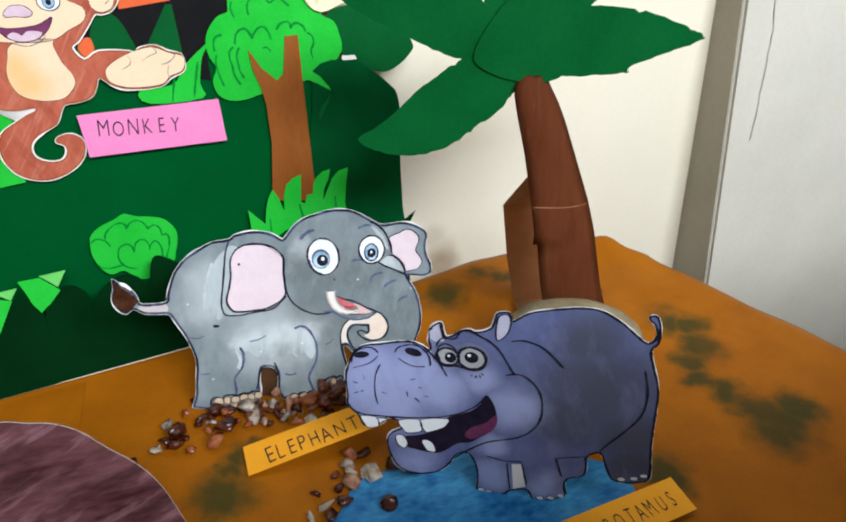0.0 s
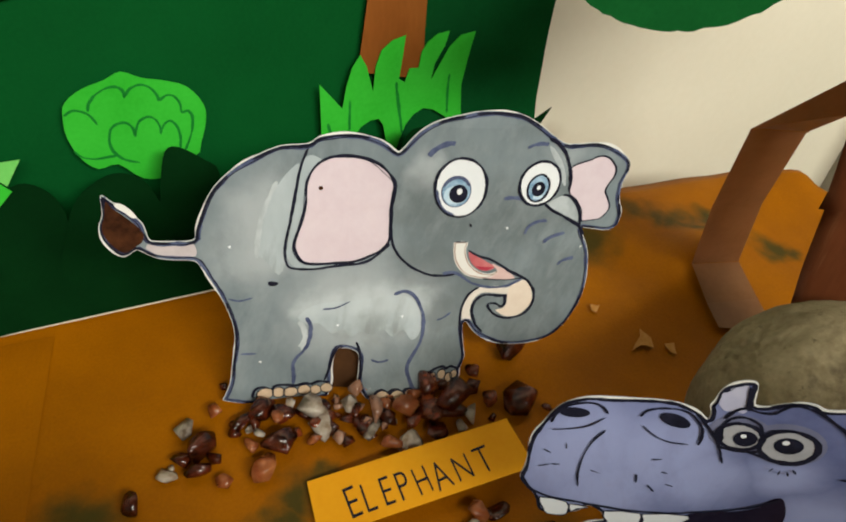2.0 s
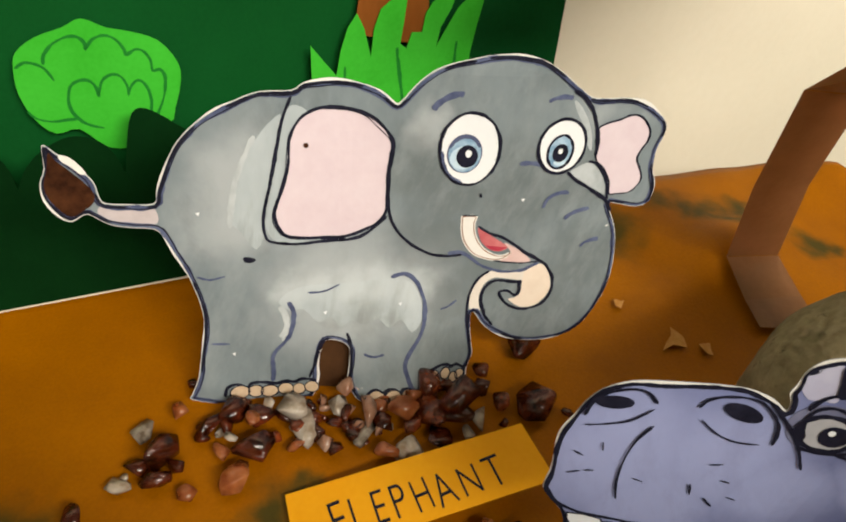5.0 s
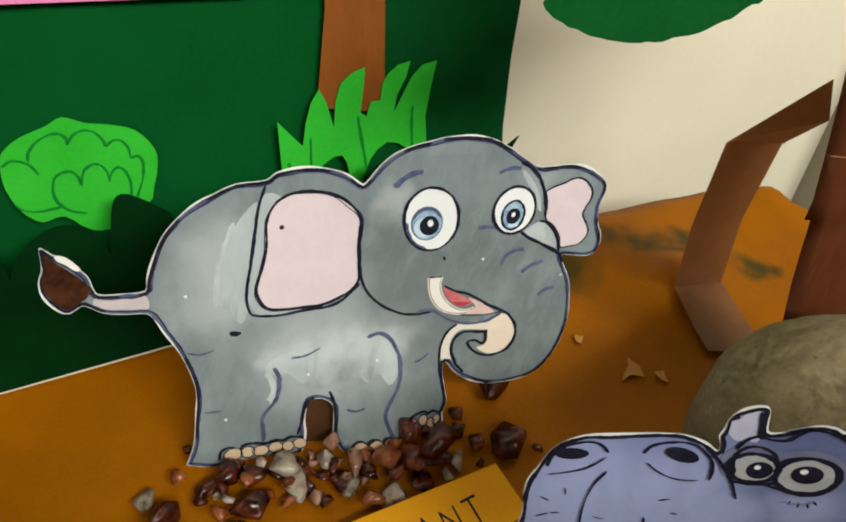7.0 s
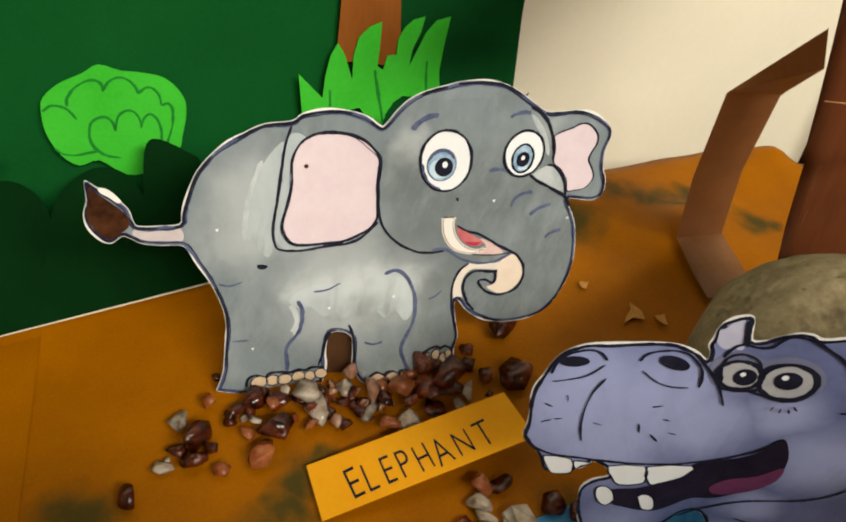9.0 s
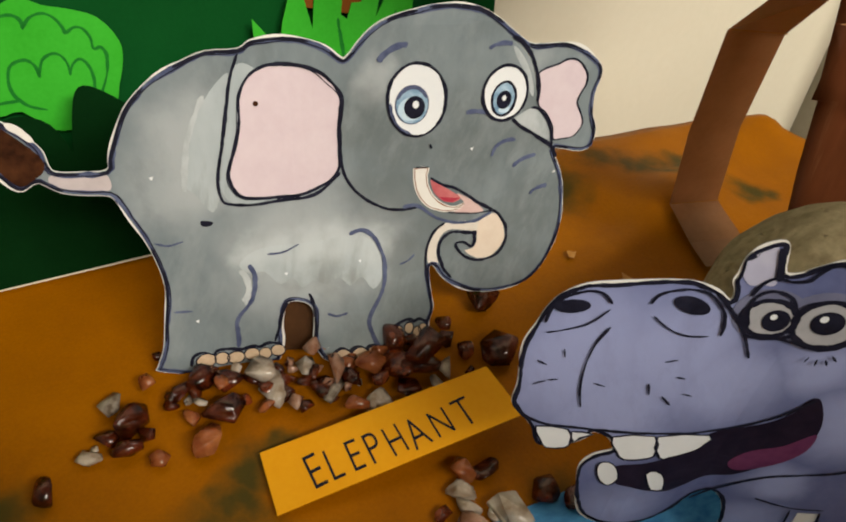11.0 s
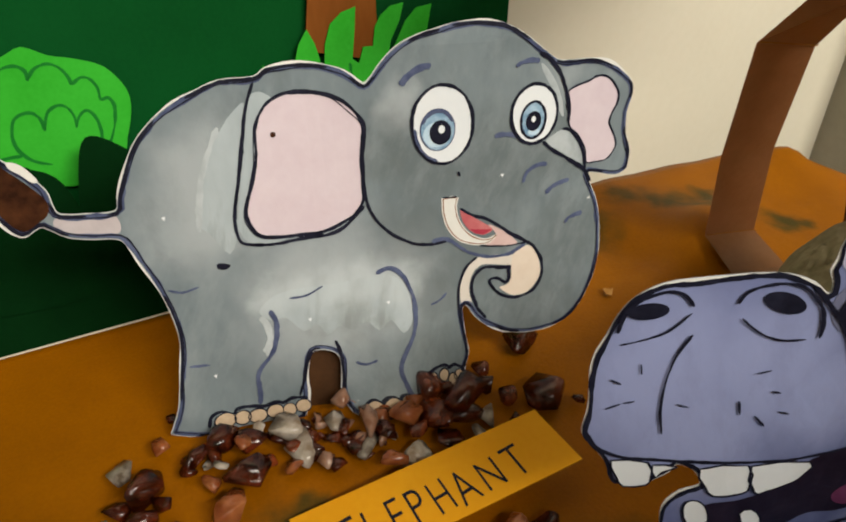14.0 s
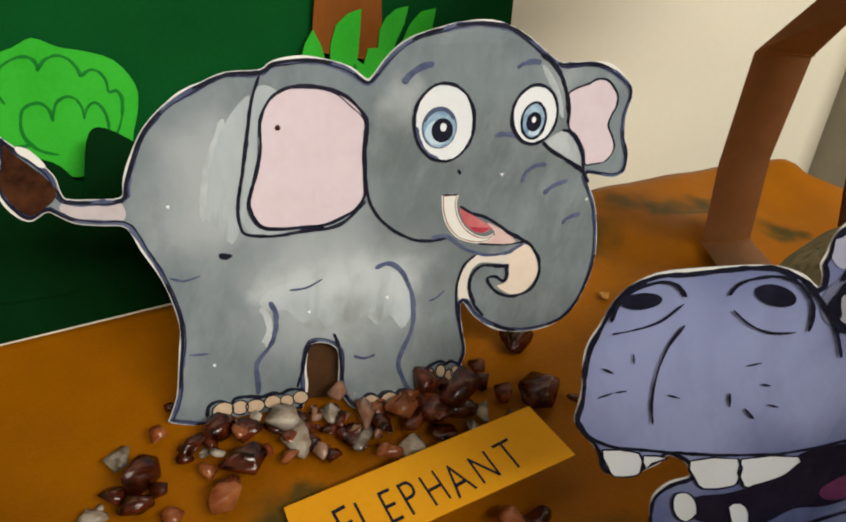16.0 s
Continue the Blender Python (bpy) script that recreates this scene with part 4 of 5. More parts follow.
# ---- the elephant cut-out ----
ELEPHANT = pose(0, 0.4085, 0, -18.26, 0, 0)
elephant = Sheet()
outline = smooth([(-56.3, 82.6), (-63.8, 83.8), (-71.2, 85.6), (-76.0, 88.9), (-78.8, 90.3), (-83.5, 88.0), (-87.2, 90.2), (-91.1, 96.5), (-91.5, 102.6), (-89.3, 108.1), (-88.5, 116.3), (-84.7, 113.3), (-79.5, 108.8), (-74.5, 102.6), (-73.4, 96.9), (-71.8, 94.2), (-64.4, 93.2), (-55.5, 92.9)] + [(-54.0, 97.4), (-50.6, 105.6), (-46.6, 113.6), (-41.0, 120.0), (-33.7, 125.5), (-24.4, 129.9), (-15.3, 133.0), (-3.9, 133.2)] + [(0.8, 135.8), (10.2, 136.6), (19.4, 135.9), (28.4, 132.7), (34.1, 128.1), (36.3, 128.8)] + [(41.0, 134.7), (46.5, 139.9), (53.2, 143.3), (62.1, 145.7), (68.8, 147.1), (76.8, 147.4), (86.3, 145.8), (93.8, 142.0), (100.7, 136.9), (108.2, 131.8)] + [(115.1, 131.0), (124.7, 131.0), (134.0, 127.8), (142.7, 122.1), (145.4, 116.4), (143.8, 108.1), (144.7, 99.3), (147.8, 91.5), (147.4, 83.9), (141.8, 81.3), (132.0, 83.5), (127.7, 83.5)] + [(133.0, 73.4), (136.2, 63.3), (138.0, 46.4), (134.8, 31.5), (128.1, 19.7), (118.9, 14.1), (105.9, 12.9), (94.5, 14.9), (83.0, 20.8), (76.7, 26.5), (72.9, 32.5)] + [(71.0, 30.9), (72.1, 18.4), (73.1, 11.0), (70.1, 4.6), (68.4, -0.5), (55.4, -0.5), (43.9, 0.4), (41.6, -3.4), (30.9, -3.2), (23.1, -3.0), (17.6, -0.5), (14.6, 7.3), (15.5, 14.4), (15.9, 21.2), (13.7, 24.3), (10.0, 25.9), (5.7, 25.8), (3.8, 21.6), (2.0, 14.3), (1.8, 9.0), (0.4, 1.5), (-2.0, -1.5), (-10.6, -3.4), (-21.3, -3.3), (-37.1, -1.3), (-50.8, 3.4), (-50.8, 6.3), (-47.6, 13.8), (-45.3, 25.7), (-43.1, 37.3), (-43.0, 46.1), (-45.0, 56.4), (-47.8, 65.2), (-50.9, 72.5), (-53.5, 78.7)], True, 3)
ragged = [inset(outline, -2.2 * max(0.0, noise.noise((u * 0.05, v * 0.05, 3)) - 0.1))[k] for k, (u, v) in enumerate(outline)]
elephant.slab(ragged, 0, 0.3, white_paper, pale_wash)
# dark sheet added behind the leg gap in place of the shade there
elephant.slab([(-6, 1), (24, 1), (23, 34), (-3, 36)], 5.0, 5.6, leg_gap_shade)
elephant.patch(inset(outline, 0.25), -0.12, elephant_grey)
for shape in ([(-13.3, 120.8), (-8.1, 124.6), (-9.6, 116.2), (-12.6, 101.2), (-16.2, 88.7), (-16.0, 79.8), (-20.2, 71.2), (-25.9, 79.6), (-29.3, 84.3), (-26.1, 95.8), (-22.1, 108.9), (-16.9, 116.5)], [(-6.0, 126.6), (-2.3, 127.8), (1.8, 124.8), (-2.7, 120.6), (-5.0, 115.9), (-6.7, 104.9), (-9.8, 96.7), (-12.1, 88.3), (-11.7, 82.6), (-7.3, 77.3), (0.7, 73.4), (-11.5, 73.7), (-15.5, 78.6), (-15.6, 84.1), (-12.8, 96.8), (-9.5, 112.0), (-7.1, 122.7)]) + ([(-12.8, 46.6), (-7.8, 51.4), (0.8, 53.2), (18.0, 52.6), (34.4, 53.2), (42.8, 50.7), (47.7, 42.3), (48.2, 31.5), (43.6, 26.6), (39.0, 33.0), (33.6, 29.7), (28.8, 34.2), (23.0, 31.9), (17.5, 34.5), (12.5, 32.0), (8.8, 37.1), (3.2, 35.3), (-2.9, 42.2), (-8.3, 42.2)],):
    elephant.patch(smooth(shape, True, 3), -0.2, wash_grey)
elephant.patch(smooth([(101.4, 130.2), (103.6, 129.3), (108.4, 123.3), (112.1, 115.8), (113.4, 109.3), (111.1, 111.6), (107.9, 119.2), (103.5, 125.7)], True, 3), -0.2, pale_wash)
for points, width in (([(-6.4, 39.4), (-8.6, 34.4), (-12.3, 28.1)], 2.4), ([(-18.3, 117.0), (-26.2, 99.7), (-29.5, 81.1)], 2.2)):
    elephant.stroke(smooth(points, steps=6), width, -0.24, pale_wash)
elephant.stroke(smooth([(-12.7, 44.4), (-10.7, 41.2), (-10.0, 36.6), (-11.4, 32.3), (-13.0, 29.9)]), 2.2, -0.26, pale_wash)
elephant.stroke(inset(outline, 1.3), 1.8, -0.3, blue_ink, closed=True)
elephant.broken(inset(outline, 0.9), 1.1, -0.4, ink, -0.12, 2.0)
sketched = [(u + 0.7 * noise.noise((u * 0.09, v * 0.09, 1)), v + 0.7 * noise.noise((u * 0.09, v * 0.09, 5))) for u, v in inset(outline, 1.7)]
elephant.stroke(sketched, 0.45, -0.44, ink, closed=True)
elephant.patch(smooth([(-73.1, 93.0), (-64.7, 91.7), (-56.0, 91.5), (-55.2, 85.1), (-63.5, 85.7), (-70.8, 87.6), (-74.6, 90.2)], True), -0.25, tail_pink)
elephant.patch(smooth([(-87.0, 113.6), (-85.2, 111.0), (-81.0, 106.6), (-76.8, 101.7), (-74.8, 97.8), (-75.8, 94.3), (-79.2, 91.9), (-83.1, 89.9), (-86.3, 91.9), (-89.7, 97.3), (-90.3, 102.3), (-88.5, 107.5)], True), -0.45, tuft_brown)
elephant.patch(smooth([(-83.8, 112.8), (-80.1, 111.4), (-76.3, 106.2), (-78.0, 105.5), (-80.8, 108.4), (-83.5, 110.6)], True), -0.5, white_paper)
for u, v in [(-40.6, 87.7), (-32.2, 24.1), (6.2, 39.5), (87.8, 87.9), (38.6, 40.5)]:
    elephant.patch([(u - 0.9, v + 0.5), (u + 0.7, v + 0.8), (u + 0.2, v - 0.8)], -0.35, eye_white)
ear = smooth([(7.2, 126.7), (18.9, 125.6), (27.0, 121.9), (32.7, 115.3), (33.9, 110.1), (32.3, 101.1), (32.0, 90.5), (31.4, 83.7), (26.7, 78.6), (16.2, 74.4), (6.0, 74.4), (-6.4, 75.5), (-11.1, 79.7), (-12.4, 86.6), (-9.2, 95.4), (-6.5, 104.0), (-5.7, 112.6), (-4.1, 118.5), (-0.1, 123.7)], True)
elephant.patch(ear, -0.25, ear_pink)
elephant.stroke(ear, 1.25, -0.4, ink, closed=True)
elephant.stroke([(u - 0.9 + 0.8 * noise.noise((u * 0.12, v * 0.12, 2)), v - 0.5 + 0.9 * noise.noise((u * 0.12, v * 0.12, 7))) for u, v in ear], 0.4, -0.46, ink, closed=True)
ear = smooth([(114.2, 118.3), (117.1, 120.6), (123.0, 122.2), (126.5, 123.8), (131.5, 123.4), (135.4, 120.1), (137.8, 116.7), (138.0, 112.4), (136.4, 109.2), (135.3, 104.9), (137.9, 100.2), (140.0, 95.3), (138.7, 91.6), (135.6, 88.9), (130.3, 88.6), (126.3, 88.9), (125.0, 94.8), (120.9, 100.9), (117.5, 103.9), (115.9, 106.9), (115.7, 112.3)], True)
elephant.patch(ear, -0.25, ear_pink)
elephant.stroke(ear, 0.8, -0.4, ink, closed=True)
elephant.patch(smooth([(106.1, 99.8), (110.6, 103.0), (114.2, 103.8), (118.3, 101.1), (122.0, 96.2), (124.1, 91.4), (124.0, 88.0), (119.5, 90.8), (114.0, 94.4), (108.8, 97.3)], True), -0.3, pale_wash)
elephant.patch(smooth([(77.8, 53.7), (93.0, 52.8), (94.4, 50.1), (93.5, 47.7), (81.8, 50.1), (77.8, 49.0), (75.4, 46.0), (74.2, 41.2), (74.4, 37.4), (75.1, 33.3), (70.8, 33.6), (69.9, 39.5), (71.2, 45.5), (73.7, 50.0)], True), -0.25, pale_cream)
elephant.patch(smooth([(96.3, 54.3), (101.4, 55.6), (105.2, 52.0), (107.4, 46.5), (108.0, 41.2), (105.6, 36.5), (101.7, 33.3), (96.4, 32.8), (92.4, 34.4), (88.4, 38.0), (90.9, 38.6), (93.0, 39.7), (93.9, 42.6), (93.7, 47.7), (94.3, 52.1)], True), -0.28, cream)
elephant.patch(smooth([(82.6, 67.8), (88.8, 64.3), (92.7, 61.3), (96.1, 57.3), (89.1, 57.4), (81.6, 58.9), (85.5, 61.2), (86.2, 63.0)], True), -0.28, lip_pink)
elephant.patch(smooth([(70.3, 75.8), (75.4, 72.1), (80.2, 68.9), (84.4, 65.4), (81.0, 63.6), (76.7, 64.7), (73.4, 67.5), (71.2, 71.1)], True), -0.32, mouth_red)
elephant.patch([(74.3, 66.9), (79.1, 66.2), (84.4, 65.4), (80.5, 63.6), (76.7, 64.7)], -0.34, mouth_deep)
tusk = smooth([(62.9, 81.7), (69.1, 81.4), (68.7, 77.8), (69.4, 73.2), (71.5, 68.7), (74.8, 65.0), (79.1, 62.4), (82.8, 61.9), (86.2, 63.0), (85.5, 61.2), (82.8, 59.4), (78.7, 59.1), (73.9, 60.4), (69.6, 62.4), (65.9, 66.3), (63.7, 70.5), (62.6, 75.2), (62.4, 79.1)], True)
elephant.patch(tusk, -0.38, white_paper)
elephant.stroke(inset(tusk, 0.7), 0.35, -0.46, brown_paper, closed=True)
elephant.stroke([(62.9, 81.7), (69.1, 81.4)], 0.7, -0.46, ink)
for points, width in (([(-4.1, 131.1), (-7.8, 122.5), (-10.6, 110.7), (-13.4, 98.4), (-16.5, 85.9), (-16.6, 77.8), (-14.0, 74.0), (-4.2, 72.4), (5.9, 72.8), (18.7, 73.1), (26.6, 77.3), (31.8, 82.2)], 1.3), ([(34.0, 114.0), (32.3, 101.1), (32.5, 86.3), (34.8, 77.8), (40.6, 70.5), (49.9, 64.5), (58.0, 62.9), (64.8, 63.3)], 1.3)) + (([(100.5, 57.3), (103.2, 55.6), (106.0, 51.8), (108.2, 47.7), (109.0, 42.4), (107.7, 37.4), (104.4, 33.6), (99.9, 32.1), (95.1, 32.0), (90.3, 33.8), (86.6, 36.8), (84.5, 39.8), (83.7, 42.2), (84.9, 43.0), (87.5, 42.5), (90.9, 40.1), (92.2, 40.9), (92.9, 42.8), (92.3, 45.4), (92.7, 46.9), (90.7, 47.0), (85.6, 48.2), (81.8, 48.8), (78.1, 47.5), (76.1, 44.6), (75.2, 41.0), (75.4, 37.2), (76.8, 33.2), (78.3, 29.6), (81.9, 24.9)], 1.5), ([(70.1, 76.5), (75.4, 72.8), (81.3, 70.6), (87.5, 66.4), (92.6, 62.2), (97.8, 59.2), (100.5, 57.3)], 1.2)) + (([(78.7, 59.1), (85.3, 57.8), (91.6, 57.0), (96.2, 57.0), (100.5, 57.0)], 0.7), ([(77.5, 54.0), (73.2, 50.8), (70.5, 45.6), (69.2, 39.7), (69.2, 32.2), (69.9, 25.8), (71.1, 19.3), (71.6, 11.7), (70.6, 7.5)], 1.2), ([(100.4, 134.4), (105.2, 131.6), (109.1, 127.3), (112.1, 122.0), (114.4, 116.6), (115.6, 111.2), (115.6, 106.9)], 1.5), ([(113.2, 104.3), (116.8, 103.5), (120.5, 99.8), (123.7, 94.9), (125.5, 89.0), (126.1, 86.1)], 1.2), ([(104.8, 99.9), (110.1, 95.8), (115.5, 92.5), (121.0, 89.0), (125.9, 85.4), (129.2, 80.2)], 1.4)) + (([(-37.7, 3.1), (-36.3, 7.5), (-32.4, 8.8), (-28.2, 6.7), (-26.3, 8.4), (-21.0, 8.5), (-16.0, 7.0), (-13.8, 7.4), (-10.6, 7.7), (-8.5, 7.0), (-5.2, 8.2), (-2.0, 8.1), (1.1, 7.1)], 1.5), ([(21.2, -0.3), (22.8, 1.6), (26.1, 3.4), (28.7, 1.9), (30.5, 3.0), (33.6, 3.8), (36.2, 2.4), (38.0, 3.0), (40.8, 2.9), (42.4, 1.6)], 1.5), ([(50.5, 8.4), (52.7, 8.7), (56.8, 9.6), (60.3, 9.0), (62.0, 7.5), (64.9, 7.9), (68.7, 5.7), (70.5, 6.6)], 1.4), ([(15.0, 29.0), (16.3, 24.3), (16.7, 17.5), (16.1, 8.5)], 1.4)) + (([(5.5, 26.1), (3.7, 23.9), (2.0, 19.0), (0.2, 13.5), (-1.7, 8.7)], 1.3),):
    elephant.stroke(smooth(points), width, -0.48, ink)
for points, width in (([(34.3, 53.9), (40.6, 55.2), (46.0, 49.8), (49.6, 38.4), (48.4, 26.8), (44.5, 20.4), (39.9, 13.3), (40.8, 6.9), (42.6, 1.2)], 1.9), ([(-8.8, 46.5), (-7.2, 42.3), (-7.2, 37.8), (-8.6, 31.7), (-11.2, 27.6), (-15.3, 23.2), (-16.8, 19.6), (-16.6, 14.8), (-17.3, 8.3)], 1.8), ([(58.1, 63.9), (62.7, 64.6), (66.1, 63.0), (69.6, 60.1), (74.4, 56.7), (80.5, 54.0), (86.7, 52.9), (93.0, 53.3), (96.3, 54.8), (99.8, 56.2)], 1.6), ([(48.0, 126.1), (50.0, 128.9), (53.5, 131.3), (57.4, 132.4), (58.8, 132.1)], 2.1)) + (([(91.1, 130.0), (93.6, 131.4), (97.3, 131.9), (100.6, 131.5)], 1.9), ([(83.8, 104.3), (87.0, 104.6), (91.5, 104.1), (96.3, 102.4), (100.0, 100.9), (102.5, 99.5)], 1.7), ([(97.1, 83.8), (98.6, 87.7), (102.0, 90.0), (105.7, 90.7), (107.7, 90.4)], 1.6), ([(108.0, 77.7), (110.9, 80.3), (115.3, 81.9), (118.7, 82.4)], 1.6), ([(118.5, 63.1), (120.4, 65.2), (123.5, 66.2), (126.8, 66.5)], 1.6), ([(-43.6, 61.5), (-38.6, 59.8), (-32.9, 60.8)], 0.9), ([(-41.0, 30.3), (-33.6, 29.3)], 0.9), ([(-0.9, 50.0), (5.7, 49.9), (12.5, 52.5)], 0.8)) + (([(22.0, 18.9), (25.8, 17.3), (30.8, 18.1)], 0.9), ([(56.6, 36.3), (60.1, 37.3), (63.8, 40.2)], 0.9)):
    elephant.stroke(smooth(points), width, -0.5, blue_ink)
elephant.patch(smooth([(-25.3, 68.3), (-22.9, 68.2), (-20.6, 67.0), (-22.6, 65.7), (-25.1, 66.4)], True), -0.5, ink)
elephant.disc((63.1, 110.5), 11.7, 15.0, -0.52, eye_white, tilt=4, ring=ink, width=1.35)
elephant.disc((61.1, 108.8), 6.6, 7.9, -0.62, eye_blue, ring=blue_ink, width=0.5)
elephant.disc((60.7, 107.0), 5.2, 4.8, -0.68, pale_blue)
elephant.stroke([(61.1 + 6.2 * math.cos(a), 108.8 + 7.2 * math.sin(a)) for a in (0.4, 0.8, 1.2, 1.6, 2.0, 2.4, 2.8)], 1.3, -0.72, blue_ink)
elephant.disc((62.1, 107.7), 4.2, 4.7, -0.78, ink)
elephant.disc((62.5, 108.9), 1.25, 1.6, -0.86, eye_white)
elephant.stroke([(63.1 + 10.8 * math.cos(a), 110.5 + 14.2 * math.sin(a)) for a in (3.2, 3.5, 3.8, 4.1, 4.5)], 1.2, -0.7, blue_ink)
elephant.disc((100.2, 111.4), 9.9, 11.7, -0.52, eye_white, tilt=6, ring=ink, width=1.2)
elephant.disc((99.7, 109.1), 5.2, 7.2, -0.62, eye_blue, ring=ink, width=1.5)
elephant.disc((100.3, 104.5), 2.6, 1.4, -0.7, pale_blue)
elephant.disc((99.8, 108.7), 3.3, 3.9, -0.78, ink)
elephant.disc((99.7, 109.5), 0.95, 1.2, -0.86, eye_white)
elephant.disc((0.6, 112.6), 1.0, 1.0, -0.6, tuft_brown)
elephant.disc((69.5, 90.7), 0.5, 1.1, -0.6, ink, tilt=20)
for (u, v), width, height in zip([(-31.4, 4.7), (-24.7, 4.4), (-18.9, 3.8), (-12.1, 4.2), (-6.4, 3.7), (-1.0, 4.4), (26.4, 0.2), (33.6, 0.5), (39.9, 0.6), (53.5, 6.3), (58.8, 5.6), (62.8, 2.6), (66.2, 3.2)], (4.1, 3.1, 3.7, 3.3, 2.7, 3.0, 3.7, 3.8, 3.2, 1.9, 2.5, 2.2, 2.3), (3.3, 3.1, 3.0, 2.9, 2.7, 2.7, 3.3, 3.2, 2.9, 1.8, 2.6, 2.4, 2.2)):
    elephant.disc((u, v), width, height, -0.6, toe_beige, ring=ink, width=0.55)


def elephant_bow(u, v):
    """The head leans forward, the belly stands back, and the near front foot curls towards the viewer."""
    w = max(v, 0.0)
    return 4.3 - 12.5 * (1 - math.exp(-(max(u - 10, 0) / 55) ** 2)) * min(w / 108, 1.3) ** 1.5 - 14 * math.exp(-((u - 38) / 30) ** 2) * max(0.0, 1 - w / 45) ** 2


elephant.bend(elephant_bow, 0.0045)
tagged(elephant.done("elephant_cutout", ELEPHANT), label="grey painted paper elephant cut-out standing on gravel", category="paper figure")

# ---- the hippopotamus cut-out ----
HIPPO = pose(0.14, 0.2756, 0.0016, -1.80, 0, -25.75)
hippo = Sheet()
outline = smooth([(-95.4, 74.3), (-95.1, 81.1), (-96.3, 91.4), (-96.0, 97.7), (-94.4, 103.4), (-92.9, 109.2), (-89.6, 114.5), (-83.4, 118.6), (-75.0, 120.2), (-68.4, 121.6), (-61.7, 122.9), (-54.8, 123.2), (-48.1, 121.4), (-43.9, 118.8)] + [(-43.9, 121.9), (-45.3, 124.9), (-44.8, 127.7), (-44.7, 130.9), (-43.8, 134.2), (-41.6, 137.2), (-37.5, 139.4), (-35.7, 137.2), (-33.9, 130.6), (-30.5, 131.5), (-28.2, 134.1), (-23.4, 138.0), (-18.9, 138.7), (-15.2, 137.8)] + [(-7.9, 141.9), (-6.2, 148.2), (-4.8, 153.5), (1.6, 155.5), (4.4, 152.1), (5.1, 149.5)] + [(13.5, 156.7), (28.0, 161.4), (42.5, 164.2), (54.5, 163.1), (67.6, 155.3), (78.2, 146.3)] + [(82.7, 144.5), (85.1, 150.4), (82.4, 156.9), (79.3, 159.5), (79.1, 163.3), (83.8, 163.1), (87.0, 156.0), (88.0, 144.5), (85.1, 138.1)] + [(89.8, 124.5), (95.1, 108.3), (97.2, 86.4), (99.4, 63.1), (103.4, 38.8), (102.2, 30.8), (91.5, 26.6), (80.9, 27.7), (76.5, 33.6), (72.5, 43.2), (68.6, 51.1)] + [(61.8, 46.3), (63.1, 37.3), (61.6, 27.6), (52.3, 23.2), (51.5, 15.4), (52.7, 6.3), (40.1, -1.3), (30.9, -0.5), (26.0, 7.4), (15.8, 3.9), (12.4, 0.2), (1.7, -3.4), (-7.5, -1.1), (-8.0, 14.9), (-11.7, 28.9), (-17.1, 34.1)] + [(-23.0, 31.2), (-27.7, 22.1), (-36.1, 16.5), (-50.9, 18.5), (-60.6, 23.5)] + [(-65.5, 33.3), (-68.0, 42.4), (-68.4, 50.3), (-64.9, 55.5), (-59.9, 58.2), (-61.2, 61.7), (-64.0, 64.0), (-67.8, 65.1), (-69.3, 62.8), (-71.9, 60.6), (-75.3, 58.5), (-82.2, 57.2), (-85.3, 59.0), (-87.5, 64.4), (-90.3, 67.8), (-93.5, 71.1)], True, 3)
rim = [inset(outline, -1.0 * noise.noise((u * 0.06, v * 0.06, 3)) - 0.15)[k] for k, (u, v) in enumerate(outline)]
hippo.slab(rim, 0, 0.3, white_paper, hippo_white)
hippo.patch(inset(outline, 0.6), -0.12, hippo_lavender)
for at, rx, ry in (([(-85.6, 111.2), (-53.4, 115.7), (-32.3, 116.3), (-17.7, 117.3), (-29.8, 116.3), (-18.0, 118.5)][2], 10, 9), ([(-85.6, 111.2), (-53.4, 115.7), (-32.3, 116.3), (-17.7, 117.3), (-29.8, 116.3), (-18.0, 118.5)][3], 11.5, 11)):
    hippo.disc(at, rx, ry, -0.3, socket_grey)
hippo.stroke(inset(outline, 0.8), 1.35, -0.3, ink, closed=True)
hippo.patch([(14.3, 30.7), (20.9, 32.2), (25.4, 10.6), (17.4, 6.4)], -0.3, white_paper)
hippo.patch(smooth([(-8.6, 85.9), (-5.5, 88.5), (-0.4, 79.6), (1.2, 69.5), (-1.5, 58.8), (-7.1, 52.3), (-14.7, 44.7), (-22.7, 42.8), (-29.8, 37.5), (-35.9, 36.0), (-48.4, 41.5), (-55.5, 44.2), (-56.4, 51.6), (-45.5, 53.6), (-32.3, 58.4), (-29.8, 66.2), (-16.7, 72.1), (-9.9, 79.9)], True), -0.35, mouth_dark)
hippo.patch(smooth([(-18.2, 51.5), (-13.8, 59.1), (-5.8, 64.6), (0.7, 72.9), (1.5, 64.0), (-4.0, 54.9), (-13.9, 48.0)], True), -0.45, tongue_purple)
hippo.patch(smooth([(-3.9, 149.9), (1.3, 153.1), (3.8, 148.1), (2.3, 139.0), (-3.4, 133.9)], True), -0.3, hippo_pale)
